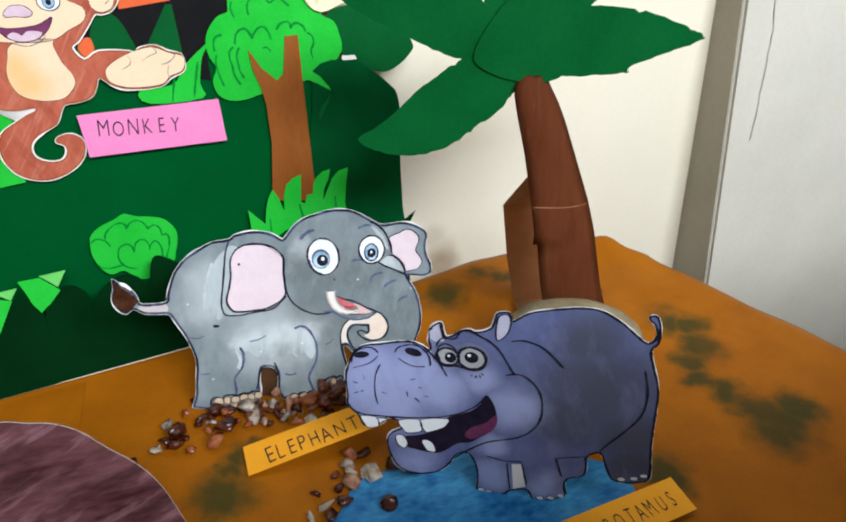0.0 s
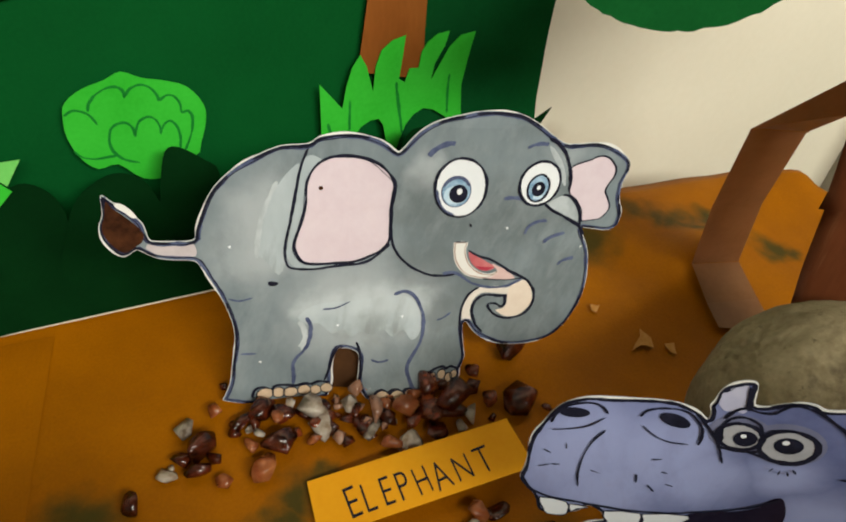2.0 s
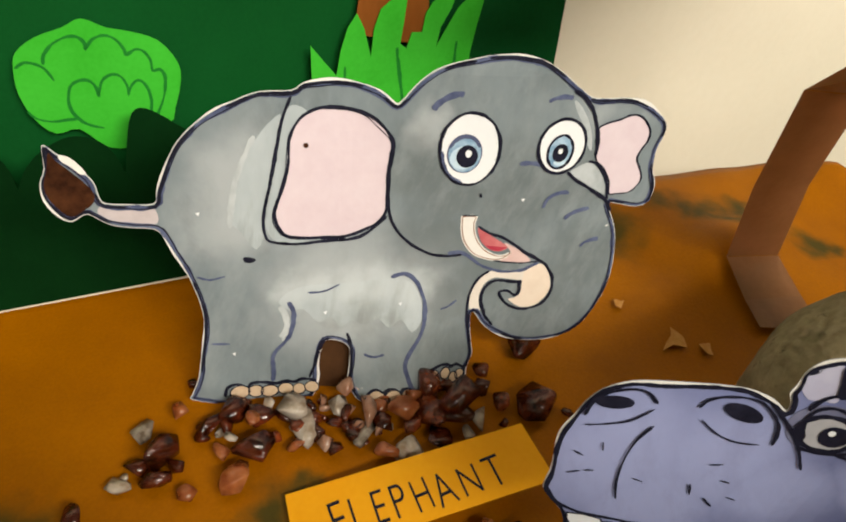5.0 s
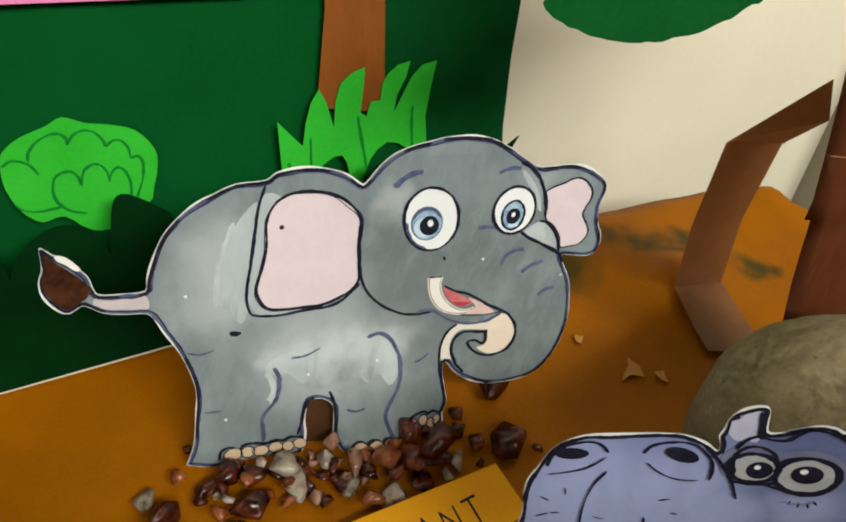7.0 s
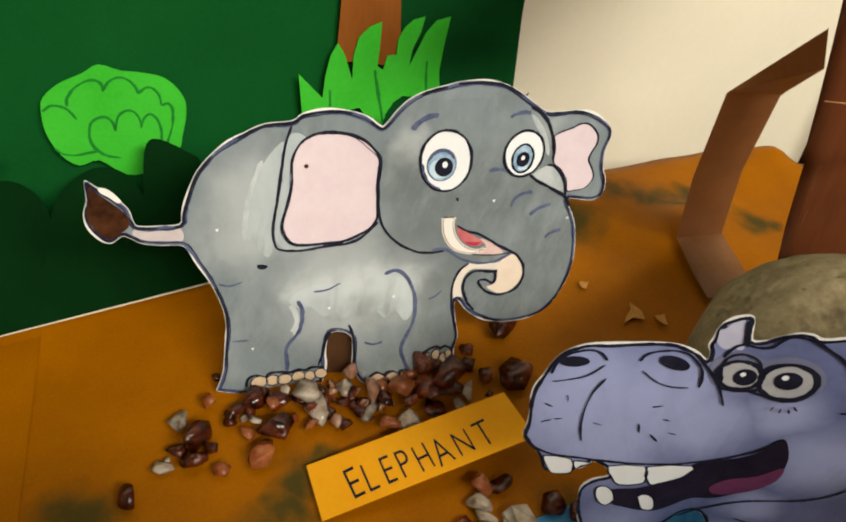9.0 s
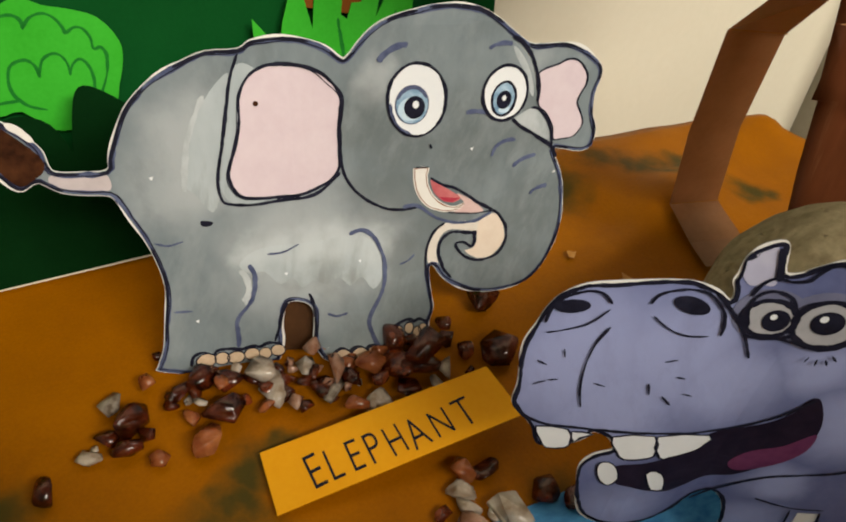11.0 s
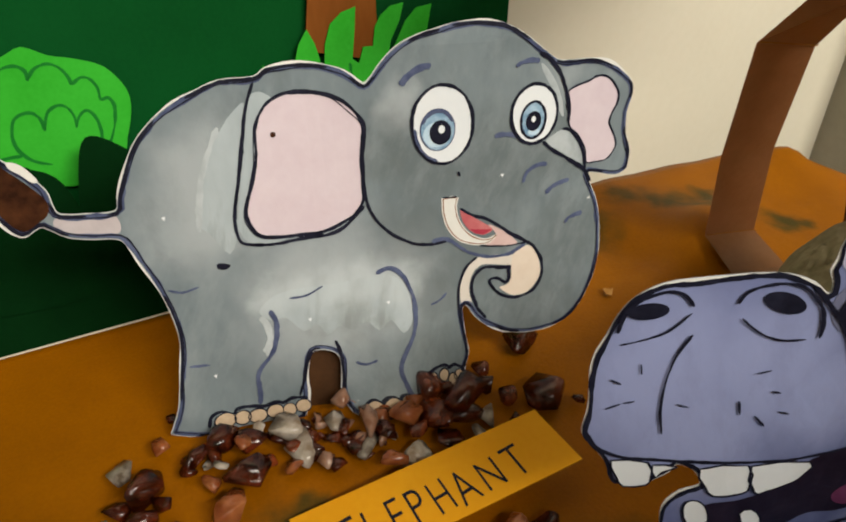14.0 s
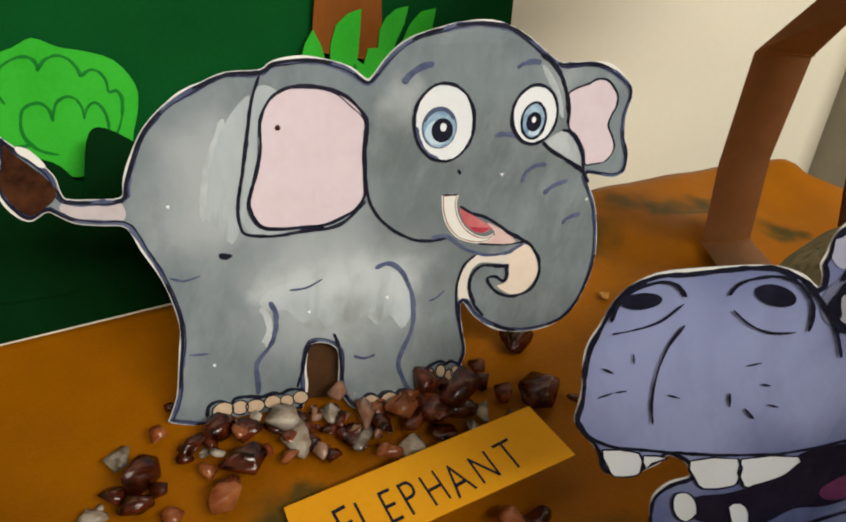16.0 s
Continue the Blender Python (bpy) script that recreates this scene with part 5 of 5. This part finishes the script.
for tooth in ([(-86.0, 65.6), (-75.9, 65.6), (-74.0, 60.4), (-75.0, 57.8), (-81.0, 57.0), (-83.5, 60.3)], [(-74.5, 64.8), (-67.6, 64.6), (-71.4, 62.5), (-72.8, 60.4)], [(-61.4, 64.2), (-48.4, 66.0), (-45.8, 58.3), (-47.4, 55.8), (-55.3, 55.0), (-58.3, 58.0)], [(-47.3, 65.7), (-29.9, 65.4), (-29.8, 61.1), (-32.9, 57.6), (-40.1, 55.5), (-43.6, 55.7)], [(-62.6, 49.2), (-62.2, 52.4), (-59.3, 53.1), (-56.3, 50.7), (-54.6, 46.0), (-57.0, 42.5), (-60.5, 44.5)], [(-45.8, 48.0), (-42.3, 49.0), (-38.2, 44.8), (-36.4, 37.9), (-41.4, 39.3)]):
    hippo.patch(smooth(tooth, True, 2), -0.5, eye_white)
    hippo.stroke(smooth(tooth, True, 2), 0.6, -0.62, ink, closed=True)
for points, width in (([(-95.0, 74.1), (-90.7, 69.7), (-83.2, 67.0), (-74.2, 66.7), (-61.2, 66.6), (-47.4, 67.2), (-35.1, 67.0), (-22.0, 70.6), (-13.0, 77.9), (-8.2, 85.0), (-6.4, 87.7)], 1.2), ([(3.9, 107.7), (13.3, 109.6), (22.0, 103.2), (27.3, 93.0), (29.0, 77.1), (24.3, 64.2), (14.9, 55.9), (-3.4, 47.9), (-16.5, 36.4), (-23.5, 29.5)], 1.2), ([(4.9, 134.2), (14.0, 135.8), (25.3, 131.5), (37.8, 118.8)], 1.2), ([(83.9, 123.6), (88.5, 107.3), (88.6, 89.5), (81.6, 74.4), (70.9, 58.0), (68.5, 51.6)], 1.2)) + (([(-39.3, 121.5), (-38.3, 125.6), (-35.2, 128.6), (-31.0, 128.6), (-27.6, 130.4), (-26.1, 133.7), (-22.8, 136.8), (-17.2, 136.6), (-11.0, 133.8), (-5.4, 130.5), (-0.0, 124.5), (4.8, 116.4), (9.5, 108.7)], 1.3), ([(-47.9, 120.8), (-42.9, 116.1), (-37.2, 110.1), (-31.7, 100.2)], 1.2), ([(-2.6, 35.2), (9.8, 33.2), (21.3, 34.9)], 1.0), ([(42.2, 42.2), (60.6, 47.1)], 1.0), ([(11.0, 32.0), (15.3, 5.9)], 1.0), ([(20.8, 33.2), (26.2, 12.9)], 1.0), ([(42.2, 42.2), (47.8, 25.5)], 1.0), ([(-90.8, 101.4), (-85.3, 103.3), (-79.6, 106.2), (-75.1, 111.5)], 0.7)) + (([(-62.6, 110.8), (-57.2, 107.1), (-51.2, 105.5), (-45.5, 106.2)], 0.7), ([(-91.8, 104.7), (-91.2, 109.6), (-88.5, 113.6), (-83.0, 116.6), (-78.5, 116.5), (-75.0, 113.4)], 1.1), ([(-64.7, 114.7), (-63.0, 117.9), (-57.5, 120.4), (-50.4, 120.3), (-44.8, 115.6), (-42.9, 111.3), (-42.4, 106.8)], 1.1), ([(-34.4, 108.8), (-27.0, 109.2), (-19.0, 107.9)], 1.2), ([(-36.5, 111.6), (-38.7, 117.8), (-37.3, 122.6), (-33.8, 124.6), (-29.3, 123.5), (-26.2, 118.9), (-24.2, 113.7)], 1.2), ([(-73.5, 105.6), (-76.1, 99.0), (-77.0, 91.3), (-76.3, 82.1), (-74.4, 75.3)], 0.8)):
    hippo.stroke(smooth(points), width * 0.85, -0.66, ink)
hippo.stroke(smooth([(-3.9, 149.9), (1.3, 153.1), (3.8, 148.1), (2.3, 139.0), (-3.4, 133.9)], True), 0.8, -0.66, ink, closed=True)
hair = [(-91.1, 91.2), (-88.0, 90.0), (-84.3, 96.3), (-83.5, 93.3), (-90.6, 82.0), (-87.2, 83.9), (-86.4, 84.3), (-83.6, 85.1), (-54.6, 95.4), (-51.1, 96.6), (-49.3, 90.3), (-46.7, 89.9), (-56.8, 86.9), (-55.5, 82.6), (-51.5, 82.5), (-48.0, 79.3), (-45.6, 84.1), (-42.4, 83.2), (-72.7, 84.9), (-69.2, 84.1)]
for k in range(0, len(hair), 2):
    hippo.stroke(hair[k:k + 2], 0.6, -0.6, ink)
eye = [(-85.6, 111.2), (-53.4, 115.7), (-32.3, 116.3), (-17.7, 117.3), (-29.8, 116.3), (-18.0, 118.5)]
hippo.disc(eye[0], 5.0, 2.3, -0.6, ink, tilt=10)
hippo.disc(eye[1], 5.4, 2.7, -0.6, ink, tilt=-14)
hippo.disc((-32.1, 115.4), 7.0, 6.4, -0.6, hippo_white, ring=ink, width=1.7)
hippo.disc((-17.2, 116.7), 8.6, 8.6, -0.62, hippo_white, ring=ink, width=1.9)
hippo.disc((-30.3, 115.2), 3.6, 3.9, -0.8, ink)
hippo.disc((-17.5, 117.7), 4.3, 4.3, -0.8, ink)
hippo.disc((-31.4, 116.4), 0.9, 1.0, -0.9, eye_white)
hippo.disc((-19.0, 119.0), 1.1, 1.2, -0.9, eye_white)
hippo.stroke(smooth([(-36.3, 108.4), (-32.7, 108.4), (-27.7, 109.3), (-24.0, 111.1)]), 1.5, -0.92, ink)
hippo.patch(smooth([(-44.3, 127.9), (-44.3, 131.4), (-42.4, 134.4), (-40.2, 136.2), (-38.3, 137.2), (-34.8, 126.8), (-38.0, 125.5), (-41.0, 124.7)], True), -0.3, hippo_pale)
hippo.stroke([(-37.9, 137.5), (-36.2, 133.3), (-34.5, 127.9)], 1.6, -0.66, ink)
for lash in ([(-16.5, 104.6), (-16.9, 102.3)], [(-14.1, 104.3), (-13.7, 101.7)], [(-12.0, 104.8), (-10.7, 102.6)], [(-11.0, 106.7), (-9.0, 104.8)]):
    hippo.stroke(lash, 0.7, -0.92, ink)
for toe in [(-4.0, 0.6), (0.9, -0.3), (36.1, 1.7), (43.2, 3.1), (49.4, 6.7), (85.7, 30.2), (93.6, 32.3), (99.1, 35.9)]:
    hippo.disc(toe, 2.6, 1.9, -0.5, eye_white, ring=ink, width=0.5)


def hippo_bow(u, v):
    """The head leans back a little, more at its top."""
    k = min(max((-15 - u) / 40, 0), 1)
    return k * k * (3 - 2 * k) * 0.15 * (min(max(v, 40), 140) - 112) + 3 * math.exp(-((u + 42) / 38) ** 2)


hippo.bend(hippo_bow, 0.006)
tagged(hippo.done("hippopotamus_cutout", HIPPO), label="lavender painted paper hippopotamus cut-out standing on the pond", category="paper figure")

# ---- the brown scribbled cut-out at the near end of the table ----
lump = Sheet()
outline = smooth([(-90, 0), (-88, 60), (-72, 120)] + [(-40.4, 158.7), (-27.8, 171.9), (-18.5, 175.0), (-8.9, 171.4), (1.1, 167.9), (10.2, 159.7), (18.6, 146.0), (28.7, 131.0), (36.3, 111.8), (42.5, 79.6)] + [(47, 45), (44, 0)], True, 3)
lump.slab(outline, 0, 0.6, cream_card, lump_brown)
lump.patch(inset(outline, 0.15), -0.15, lump_brown)
tagged(lump.done("brown_cutout", pose(-0.09, 0.25, 0.0)), label="rounded cut-out scribbled with brown crayon", category="paper figure")

# ---- name cards on the table ----
name_card("elephant_name_card", "orange-yellow name card lettered in ink, one end lifted off the cloth", [(-0.6, 363.8), (98.6, 370.6), (103.4, 343.6), (0.9, 336.2)], yellow_card, pose(-0.017, 0, 0.0012, 0, -8.2, 0) @ pose(0, 0, 0, -90, 0, 0), [("E", 19.0, 341.4, 15.6, 9.5, 0.62), ("L", 26.0, 342.2, 14.5, 6.8, 0.6), ("E", 34.6, 343.0, 14.4, 6.0, 0.6), ("P", 42.4, 343.5, 14.4, 7.2, 0.62), ("H", 51.9, 343.9, 14.0, 8.7, 0.56), ("A", 61.1, 343.8, 14.5, 11.2, 0.6), ("N", 71.3, 345.6, 12.8, 7.6, 0.66), ("T", 82.2, 346.5, 13.8, 8.8, 0.66)], -0.4)
name_card("hippopotamus_name_card", "orange-yellow name card lettered in ink, beside the pond", [(155, 236), (269, 249), (271, 221), (158, 207)], yellow_card, pose(0, 0, 0.0022, -90, 0, 0), along("HIPPOPOTAMUS", (165, 215.5), (259, 227.5), 11.9, 5, 0.5), -0.8)

# ---- the standing paper palm ----
palm = tagged(new("paper_palm"), label="standing paper palm with dark green leaves and red-brown trunk", category="palm")
PALM = pose(0.205, 0.4128, 0.0015, 0, 0, -16.70)


def palm_leaf(outline, depth, bend):
    """A leaf of stiff paper, curved along its length, with a crease along the middle."""
    sheet = Sheet()
    pts = smooth(outline, True, 6)
    rough = random.Random(len(outline) + int(depth * 10))
    pts = [(u + rough.uniform(-0.5, 0.5), v + rough.uniform(-0.5, 0.5) - (1.6 if rough.random() < 0.06 else 0)) for u, v in pts]
    root, tip = Vector((-2, 262)), max((Vector(p) for p in pts), key=lambda p: (p - Vector((-2, 262))).length)
    reach = (tip - root).length
    sheet.slab(pts, depth, depth + 0.5, palm_green)
    sheet.bm.normal_update()
    bmesh.ops.triangulate(sheet.bm, faces=[f for f in sheet.bm.faces if len(f.verts) > 4])
    for v in sheet.bm.verts:
        k = min((Vector((v.co.x * 1000, v.co.z * 1000)) - root).length / reach, 1.2)
        v.co.y += (bend * k * k + (-5.2 - depth * 0.05 - depth) * max(0.0, 1 - 1.5 * k)) / 1000
    ob = sheet.done("leaf", parent=palm)
    ob.matrix_world = PALM


palm_leaf([(-23.2, 262.9), (-31.9, 295.5), (-38.1, 317.5), (-40.3, 332.0), (-34.2, 343.2), (-22.1, 340.4), (-8.3, 323.1), (1.6, 304.8), (8.4, 270.7)], -3.0, 6)
palm_leaf([(-13.2, 258.4), (-21.6, 259.8), (-44.0, 255.1), (-66.7, 262.5), (-89.2, 273.3), (-107.3, 282.1), (-121.5, 292.3), (-126.0, 300.7), (-122.5, 309.1), (-109.8, 314.9), (-93.4, 316.2), (-76.5, 314.3), (-54.8, 303.7), (-34.0, 293.7), (-16.2, 274.2)], -1.5, -4)
palm_leaf([(1.0, 270.6), (0.5, 306.5), (9.9, 319.3), (27.2, 327.3), (58.0, 330.7), (100.7, 321.7), (88.6, 314.2), (73.3, 304.4), (52.9, 298.8), (35.7, 287.7), (25.0, 263.3)], -4.0, 16)
palm_leaf([(-113.9, 197.9), (-99.4, 189.0), (-80.6, 186.0), (-62.5, 188.1), (-45.5, 195.8), (-33.3, 206.8), (-17.7, 217.9), (-7.8, 232.2), (2.5, 242.4), (-7.4, 256.2), (-33.3, 261.0), (-43.8, 255.0), (-57.0, 245.3), (-74.9, 231.6), (-86.5, 218.8), (-102.1, 206.4)], -2.5, -5)
palm_leaf([(-4.8, 248.1), (16.5, 245.2), (32.4, 243.5), (54.0, 244.6), (68.9, 245.4), (69.9, 249.0), (91.0, 256.7), (107.0, 261.0), (119.6, 265.8), (115.4, 269.5), (98.2, 277.0), (77.0, 284.6), (54.9, 288.7), (31.8, 289.2), (12.1, 283.4), (-4.9, 270.6)], -5.0, 16)
core = Sheet()
core.slab(smooth([(-36, 260), (-14, 296), (8, 300), (34, 288), (26, 248), (4, 240), (-24, 246)], True), -5.9, -5.4, palm_green)
core.done("leaf_base", parent=palm).matrix_world = PALM
stem = Sheet()
left = [(-59.5, 250.5)] + [(-64.3, 241), (-61.6, 221.5), (-55.6, 193.9), (-45.0, 133.4), (-36.7, 69.9)] + [(-14, 0)]
right = [(-41.0, 248.5)] + [(-36.4, 239), (-27.4, 221.0), (-12.1, 178.9), (1.4, 137.2), (19.4, 54.4)] + [(50, 0)]
left, right = smooth(left, steps=3), smooth(right, steps=3)
# the upper sheet overlaps the lower one and stands out a little at one edge
lap = next(k for k, a in enumerate(left) if a[1] < 124)
left[lap:lap], right[lap:lap] = [(-45.8, 124.4), (-43.6, 123.6)], [(4.6, 124.4), (4.6, 123.6)]
left = [(u - 1.5 * min(max((v - 123.8) * 2, 0), 1) * min(max((190 - v) / 60, 0), 1), v) for u, v in left]
rows = []
for a, b in zip(left, right):
    row = []
    for k in range(7):
        f = k / 6
        bulge = -7 * math.sin(math.pi * f)
        row.append(stem.bm.verts.new(((a[0] + (b[0] - a[0]) * f) / 1000, bulge / 1000, max(0, a[1] + (b[1] - a[1]) * f) / 1000)))
    rows.append(row)
for r0, r1 in zip(rows, rows[1:]):
    for k in range(6):
        stem.face((r0[k], r1[k], r1[k + 1], r0[k + 1]), trunk_paper)
bmesh.ops.solidify(stem.bm, geom=stem.bm.faces[:], thickness=0.0006)
stem.done("trunk", pose(0.26, 0.366, 0, -10.2), parent=palm, smooth_shade=True)
crease = Sheet()
crease.stroke([(-48, 154.6), (-36, 154.0), (-20, 152.9), (-4, 151.6)], 0.5, -0.0, strap_paper)
for v in crease.bm.verts:
    f = (v.co.x * 1000 + 50) / 48
    v.co.y -= (6.9 * math.sin(math.pi * min(max(f, 0.0), 1.0)) + 0.75) / 1000
tagged(crease.done("crease", pose(0.26, 0.366, 0, -10.2), parent=palm), label="pale crease line across the trunk")
palm["kind"] = "thing"

# folded paper strap that props the trunk from behind
strap = Sheet()
edges = [((0.2237, 0.4164, 0.1727), (0.227, 0.411, 0.156)), ((0.211, 0.4425, 0.1268), (0.2455, 0.441, 0.1235)), ((0.224, 0.452, 0.066), (0.2575, 0.451, 0.066)), ((0.2375, 0.4565, 0.0125), (0.2715, 0.4545, 0.0115)), ((0.2362, 0.430, 0.005), (0.272, 0.428, 0.005)), ((0.2345, 0.412, 0.0035), (0.270, 0.405, 0.0035))]
pairs = [(strap.bm.verts.new(a), strap.bm.verts.new(b)) for a, b in edges]
for (a, b), (c, d) in zip(pairs, pairs[1:]):
    strap.face((a, b, d, c), strap_paper)
bmesh.ops.solidify(strap.bm, geom=strap.bm.faces[:], thickness=0.0008)
strap.done("strap", parent=palm)
# pale strips put the highlights of the two strap folds into colour
for a, b in (edges[1], edges[3]):
    a, b = Vector(a), Vector(b)
    lift, up = Vector((0, -0.0011, 0.0006)), Vector((0, -0.0003, 0.0009))
    fold_highlight = Sheet()
    fold_highlight.face([fold_highlight.bm.verts.new(p) for p in (a + lift, b + lift, b + lift + up, a + lift + up)], torn_paper)
    tagged(fold_highlight.done("fold_highlight", parent=palm), label="pale strip painted as the highlight along the fold")

# ---- the boulder behind the hippopotamus ----
bm = bmesh.new()
bmesh.ops.create_icosphere(bm, subdivisions=6, radius=1)
for v in bm.verts:
    rough = max(0.0, noise.noise(v.co * 2.1 + Vector((3, 1, 0))) + 0.15)
    pit = max(0.0, noise.noise(v.co * 17) - 0.12) * rough
    d = 1 + 0.05 * noise.noise(v.co * 1.3) + 0.015 * noise.noise(v.co * 5) + 0.006 * noise.noise(v.co * 14) - 0.14 * pit
    v.co = Vector((math.copysign(abs(v.co.x) ** 0.92, v.co.x) * 0.062, v.co.y * 0.042, math.copysign(abs(v.co.z) ** 0.82, v.co.z) * 0.0575)) * d
    v.co.z = max(v.co.z, -0.045)
data = bpy.data.meshes.new("boulder")
bm.to_mesh(data)
bm.free()
data.materials.append(boulder_stone)
for polygon in data.polygons:
    polygon.use_smooth = True
boulder = tagged(new("boulder", data), label="rounded grey-brown stone with pitted surface, lying on the cloth", category="stone")
boulder.matrix_world = pose(0.2225, 0.331, 0.045, 0, 0, -14)

# ---- gravel ----
WORDS = {"d": "dark garnet-brown polished pebble", "r": "russet polished pebble", "o": "orange translucent pebble", "p": "pinkish pebble", "w": "whitish quartz pebble", "g": "grey speckled pebble"}


def pebble(x, y, r, kind, rng, lift=0.0):
    """A broken, tumbled chip of stone: the hull of a few corners, with worn edges."""
    bm = bmesh.new()
    sx, sy, sz = rng.uniform(0.85, 1.15), rng.uniform(0.6, 0.95), rng.uniform(0.3, 0.45) if kind in "wg" else rng.uniform(0.42, 0.7)
    for k in range(13):
        d = Vector((rng.gauss(0, 1), rng.gauss(0, 1), rng.gauss(0, 1))).normalized() * rng.uniform(0.85, 1.1)
        bm.verts.new((d.x * sx * r, d.y * sy * r, d.z * sz * r))
    hull = bmesh.ops.convex_hull(bm, input=bm.verts)
    bmesh.ops.delete(bm, geom=[g for g in hull["geom_interior"] if isinstance(g, bmesh.types.BMVert)], context="VERTS")
    bmesh.ops.bevel(bm, geom=bm.edges[:], offset=r * 0.11, segments=2, affect="EDGES", clamp_overlap=True)
    seed = rng.uniform(0, 90)
    for v in bm.verts:
        v.co *= 1 + 0.10 * noise.noise(v.co * (1.6 / r) + Vector((seed, 0, 0)))
    low = min(v.co.z for v in bm.verts)
    data = bpy.data.meshes.new("pebble")
    bm.to_mesh(data)
    bm.free()
    data.materials.append(pebbles[kind])
    for polygon in data.polygons:
        polygon.use_smooth = True
    ob = tagged(new("pebble", data), label=WORDS[kind] + " lying on the ochre cloth", category="pebble", group="gravel")
    ob.matrix_world = pose(x, y, -low * 0.95 + 0.0006 + lift, 0, 0, rng.uniform(0, 360))
    return ob


rng = random.Random(7)
# the heap at the elephant's feet and the stones strewn before it: millimetres across, back, radius, kind, height above the cloth
HEAP = [(-70, 401, 7.7, "g", 0), (-64, 387, 10.2, "d", 0), (-72, 385, 6.8, "d", 0), (-65, 378, 6.8, "d", 0), (-56, 382, 5.5, "d", 0), (-79, 378, 5.6, "w", 0), (-77, 382, 2.3, "w", 0), (-54, 371, 5.4, "o", 0), (-36, 373, 8.2, "o", 0), (-56, 407, 5.4, "o", 0), (-44, 397, 8.8, "d", 0), (-35, 403, 8.5, "d", 0), (-29, 388, 11.7, "d", 0), (-20, 389, 5.7, "r", 0), (-36, 390, 3.3, "g", 6), (-24, 400, 10.5, "d", 0), (-27, 396, 4.1, "o", 7), (-35, 409, 5.5, "o", 0), (-20, 404, 4.9, "w", 4)] + [(-6, 393, 10.7, "w", 0), (-10, 400, 8.5, "w", 3), (1, 383, 4.8, "p", 0), (12, 405, 7.1, "p", 6), (8, 401, 6.5, "w", 0), (6, 394, 5.1, "d", 0), (20, 393, 7.1, "p", 3), (19, 383, 8.7, "g", 0), (35, 392, 9.0, "o", 3), (26, 389, 6.8, "d", 0), (29, 387, 2.8, "w", 0), (25, 375, 5.9, "o", 0), (36, 375, 9.1, "w", 0), (30, 372, 3.8, "p", 0), (48, 402, 9.5, "r", 3), (60, 390, 13.4, "d", 6), (75, 399, 6.0, "d", 0), (77, 409, 5.6, "r", 0), (48, 389, 11.5, "r", 0)] + [(57, 385, 11.0, "d", 0), (46, 377, 9.5, "d", 0), (62, 379, 4.3, "w", 0), (69, 384, 6.6, "w", 0), (81, 390, 6.7, "r", 0), (96, 386, 11.5, "d", 0), (102, 419, 10.4, "d", 0), (-51, 423, 3.2, "d", 0), (15, 390, 4.0, "d", 0), (12, 396, 4.9, "r", 0), (-14, 399, 5.5, "d", 0), (38, 384, 5.6, "r", 4), (55, 391, 5.7, "d", 4), (-1, 402, 4.9, "d", 0), (-92, 367, 7.4, "d", 0), (55, 334, 7.7, "o", 0), (64, 332, 7.4, "d", 0), (52, 325, 7.7, "w", 0), (53, 318, 6.3, "w", 0)] + [(62, 315, 4.1, "w", 0), (-38, 398, 5.4, "r", 0), (-48, 394, 3.8, "d", 0), (-32, 409, 4.8, "r", 0), (28, 401, 5.0, "o", 0), (42, 398, 5.0, "o", 2)]
for x, y, r, kind, lift in HEAP:
    pebble(x / 1000, y / 1000, r / 1000, kind, rng, lift / 1000)
# the trail of stones towards the pond
for x, y, r, kind in [(62, 331, 5, "d"), (52, 318, 5, "w"), (62, 314, 5, "w"), (84, 316, 8.5, "d"), (96, 309, 8, "d"), (43, 320, 4, "r"), (67, 311, 10, "w"), (52, 310, 8, "p"), (43, 306, 6, "d"), (32, 295, 8, "w"), (26, 307, 5, "d"), (73, 283, 8, "d"), (33, 286, 7, "d"), (20, 290, 6, "w"), (45, 296, 7, "d")]:
    pebble(x / 1000, y / 1000, r / 1000, kind, rng)
for k in range(64):
    x, y = rng.gauss(0.018, 0.034), rng.gauss(0.394, 0.008)
    pebble(x, min(max(y, 0.380), 0.412), rng.uniform(0.002, 0.0055), rng.choice("dddrroppw"), rng)

# paper scraps on the cloth
for x, y, turn, size in ((0.182, 0.412, 20, 1.0), (0.199, 0.405, 80, 0.45), (0.165, 0.44, 50, 0.3)):
    scrap = Sheet()
    scrap.slab([(-9 * size, -2), (-3, 1), (3 * size, 3), (7 * size, 7 * size), (8 * size, -1), (4, -7 * size), (-1, -2)], 0, 0.4, torn_paper)
    tagged(scrap.done("paper_scrap", pose(x, y, 0.0016 + cloth_height(x, y), -90, 0, turn)), label="small torn scrap of brown paper on the cloth", category="scrap", group="paper scraps")
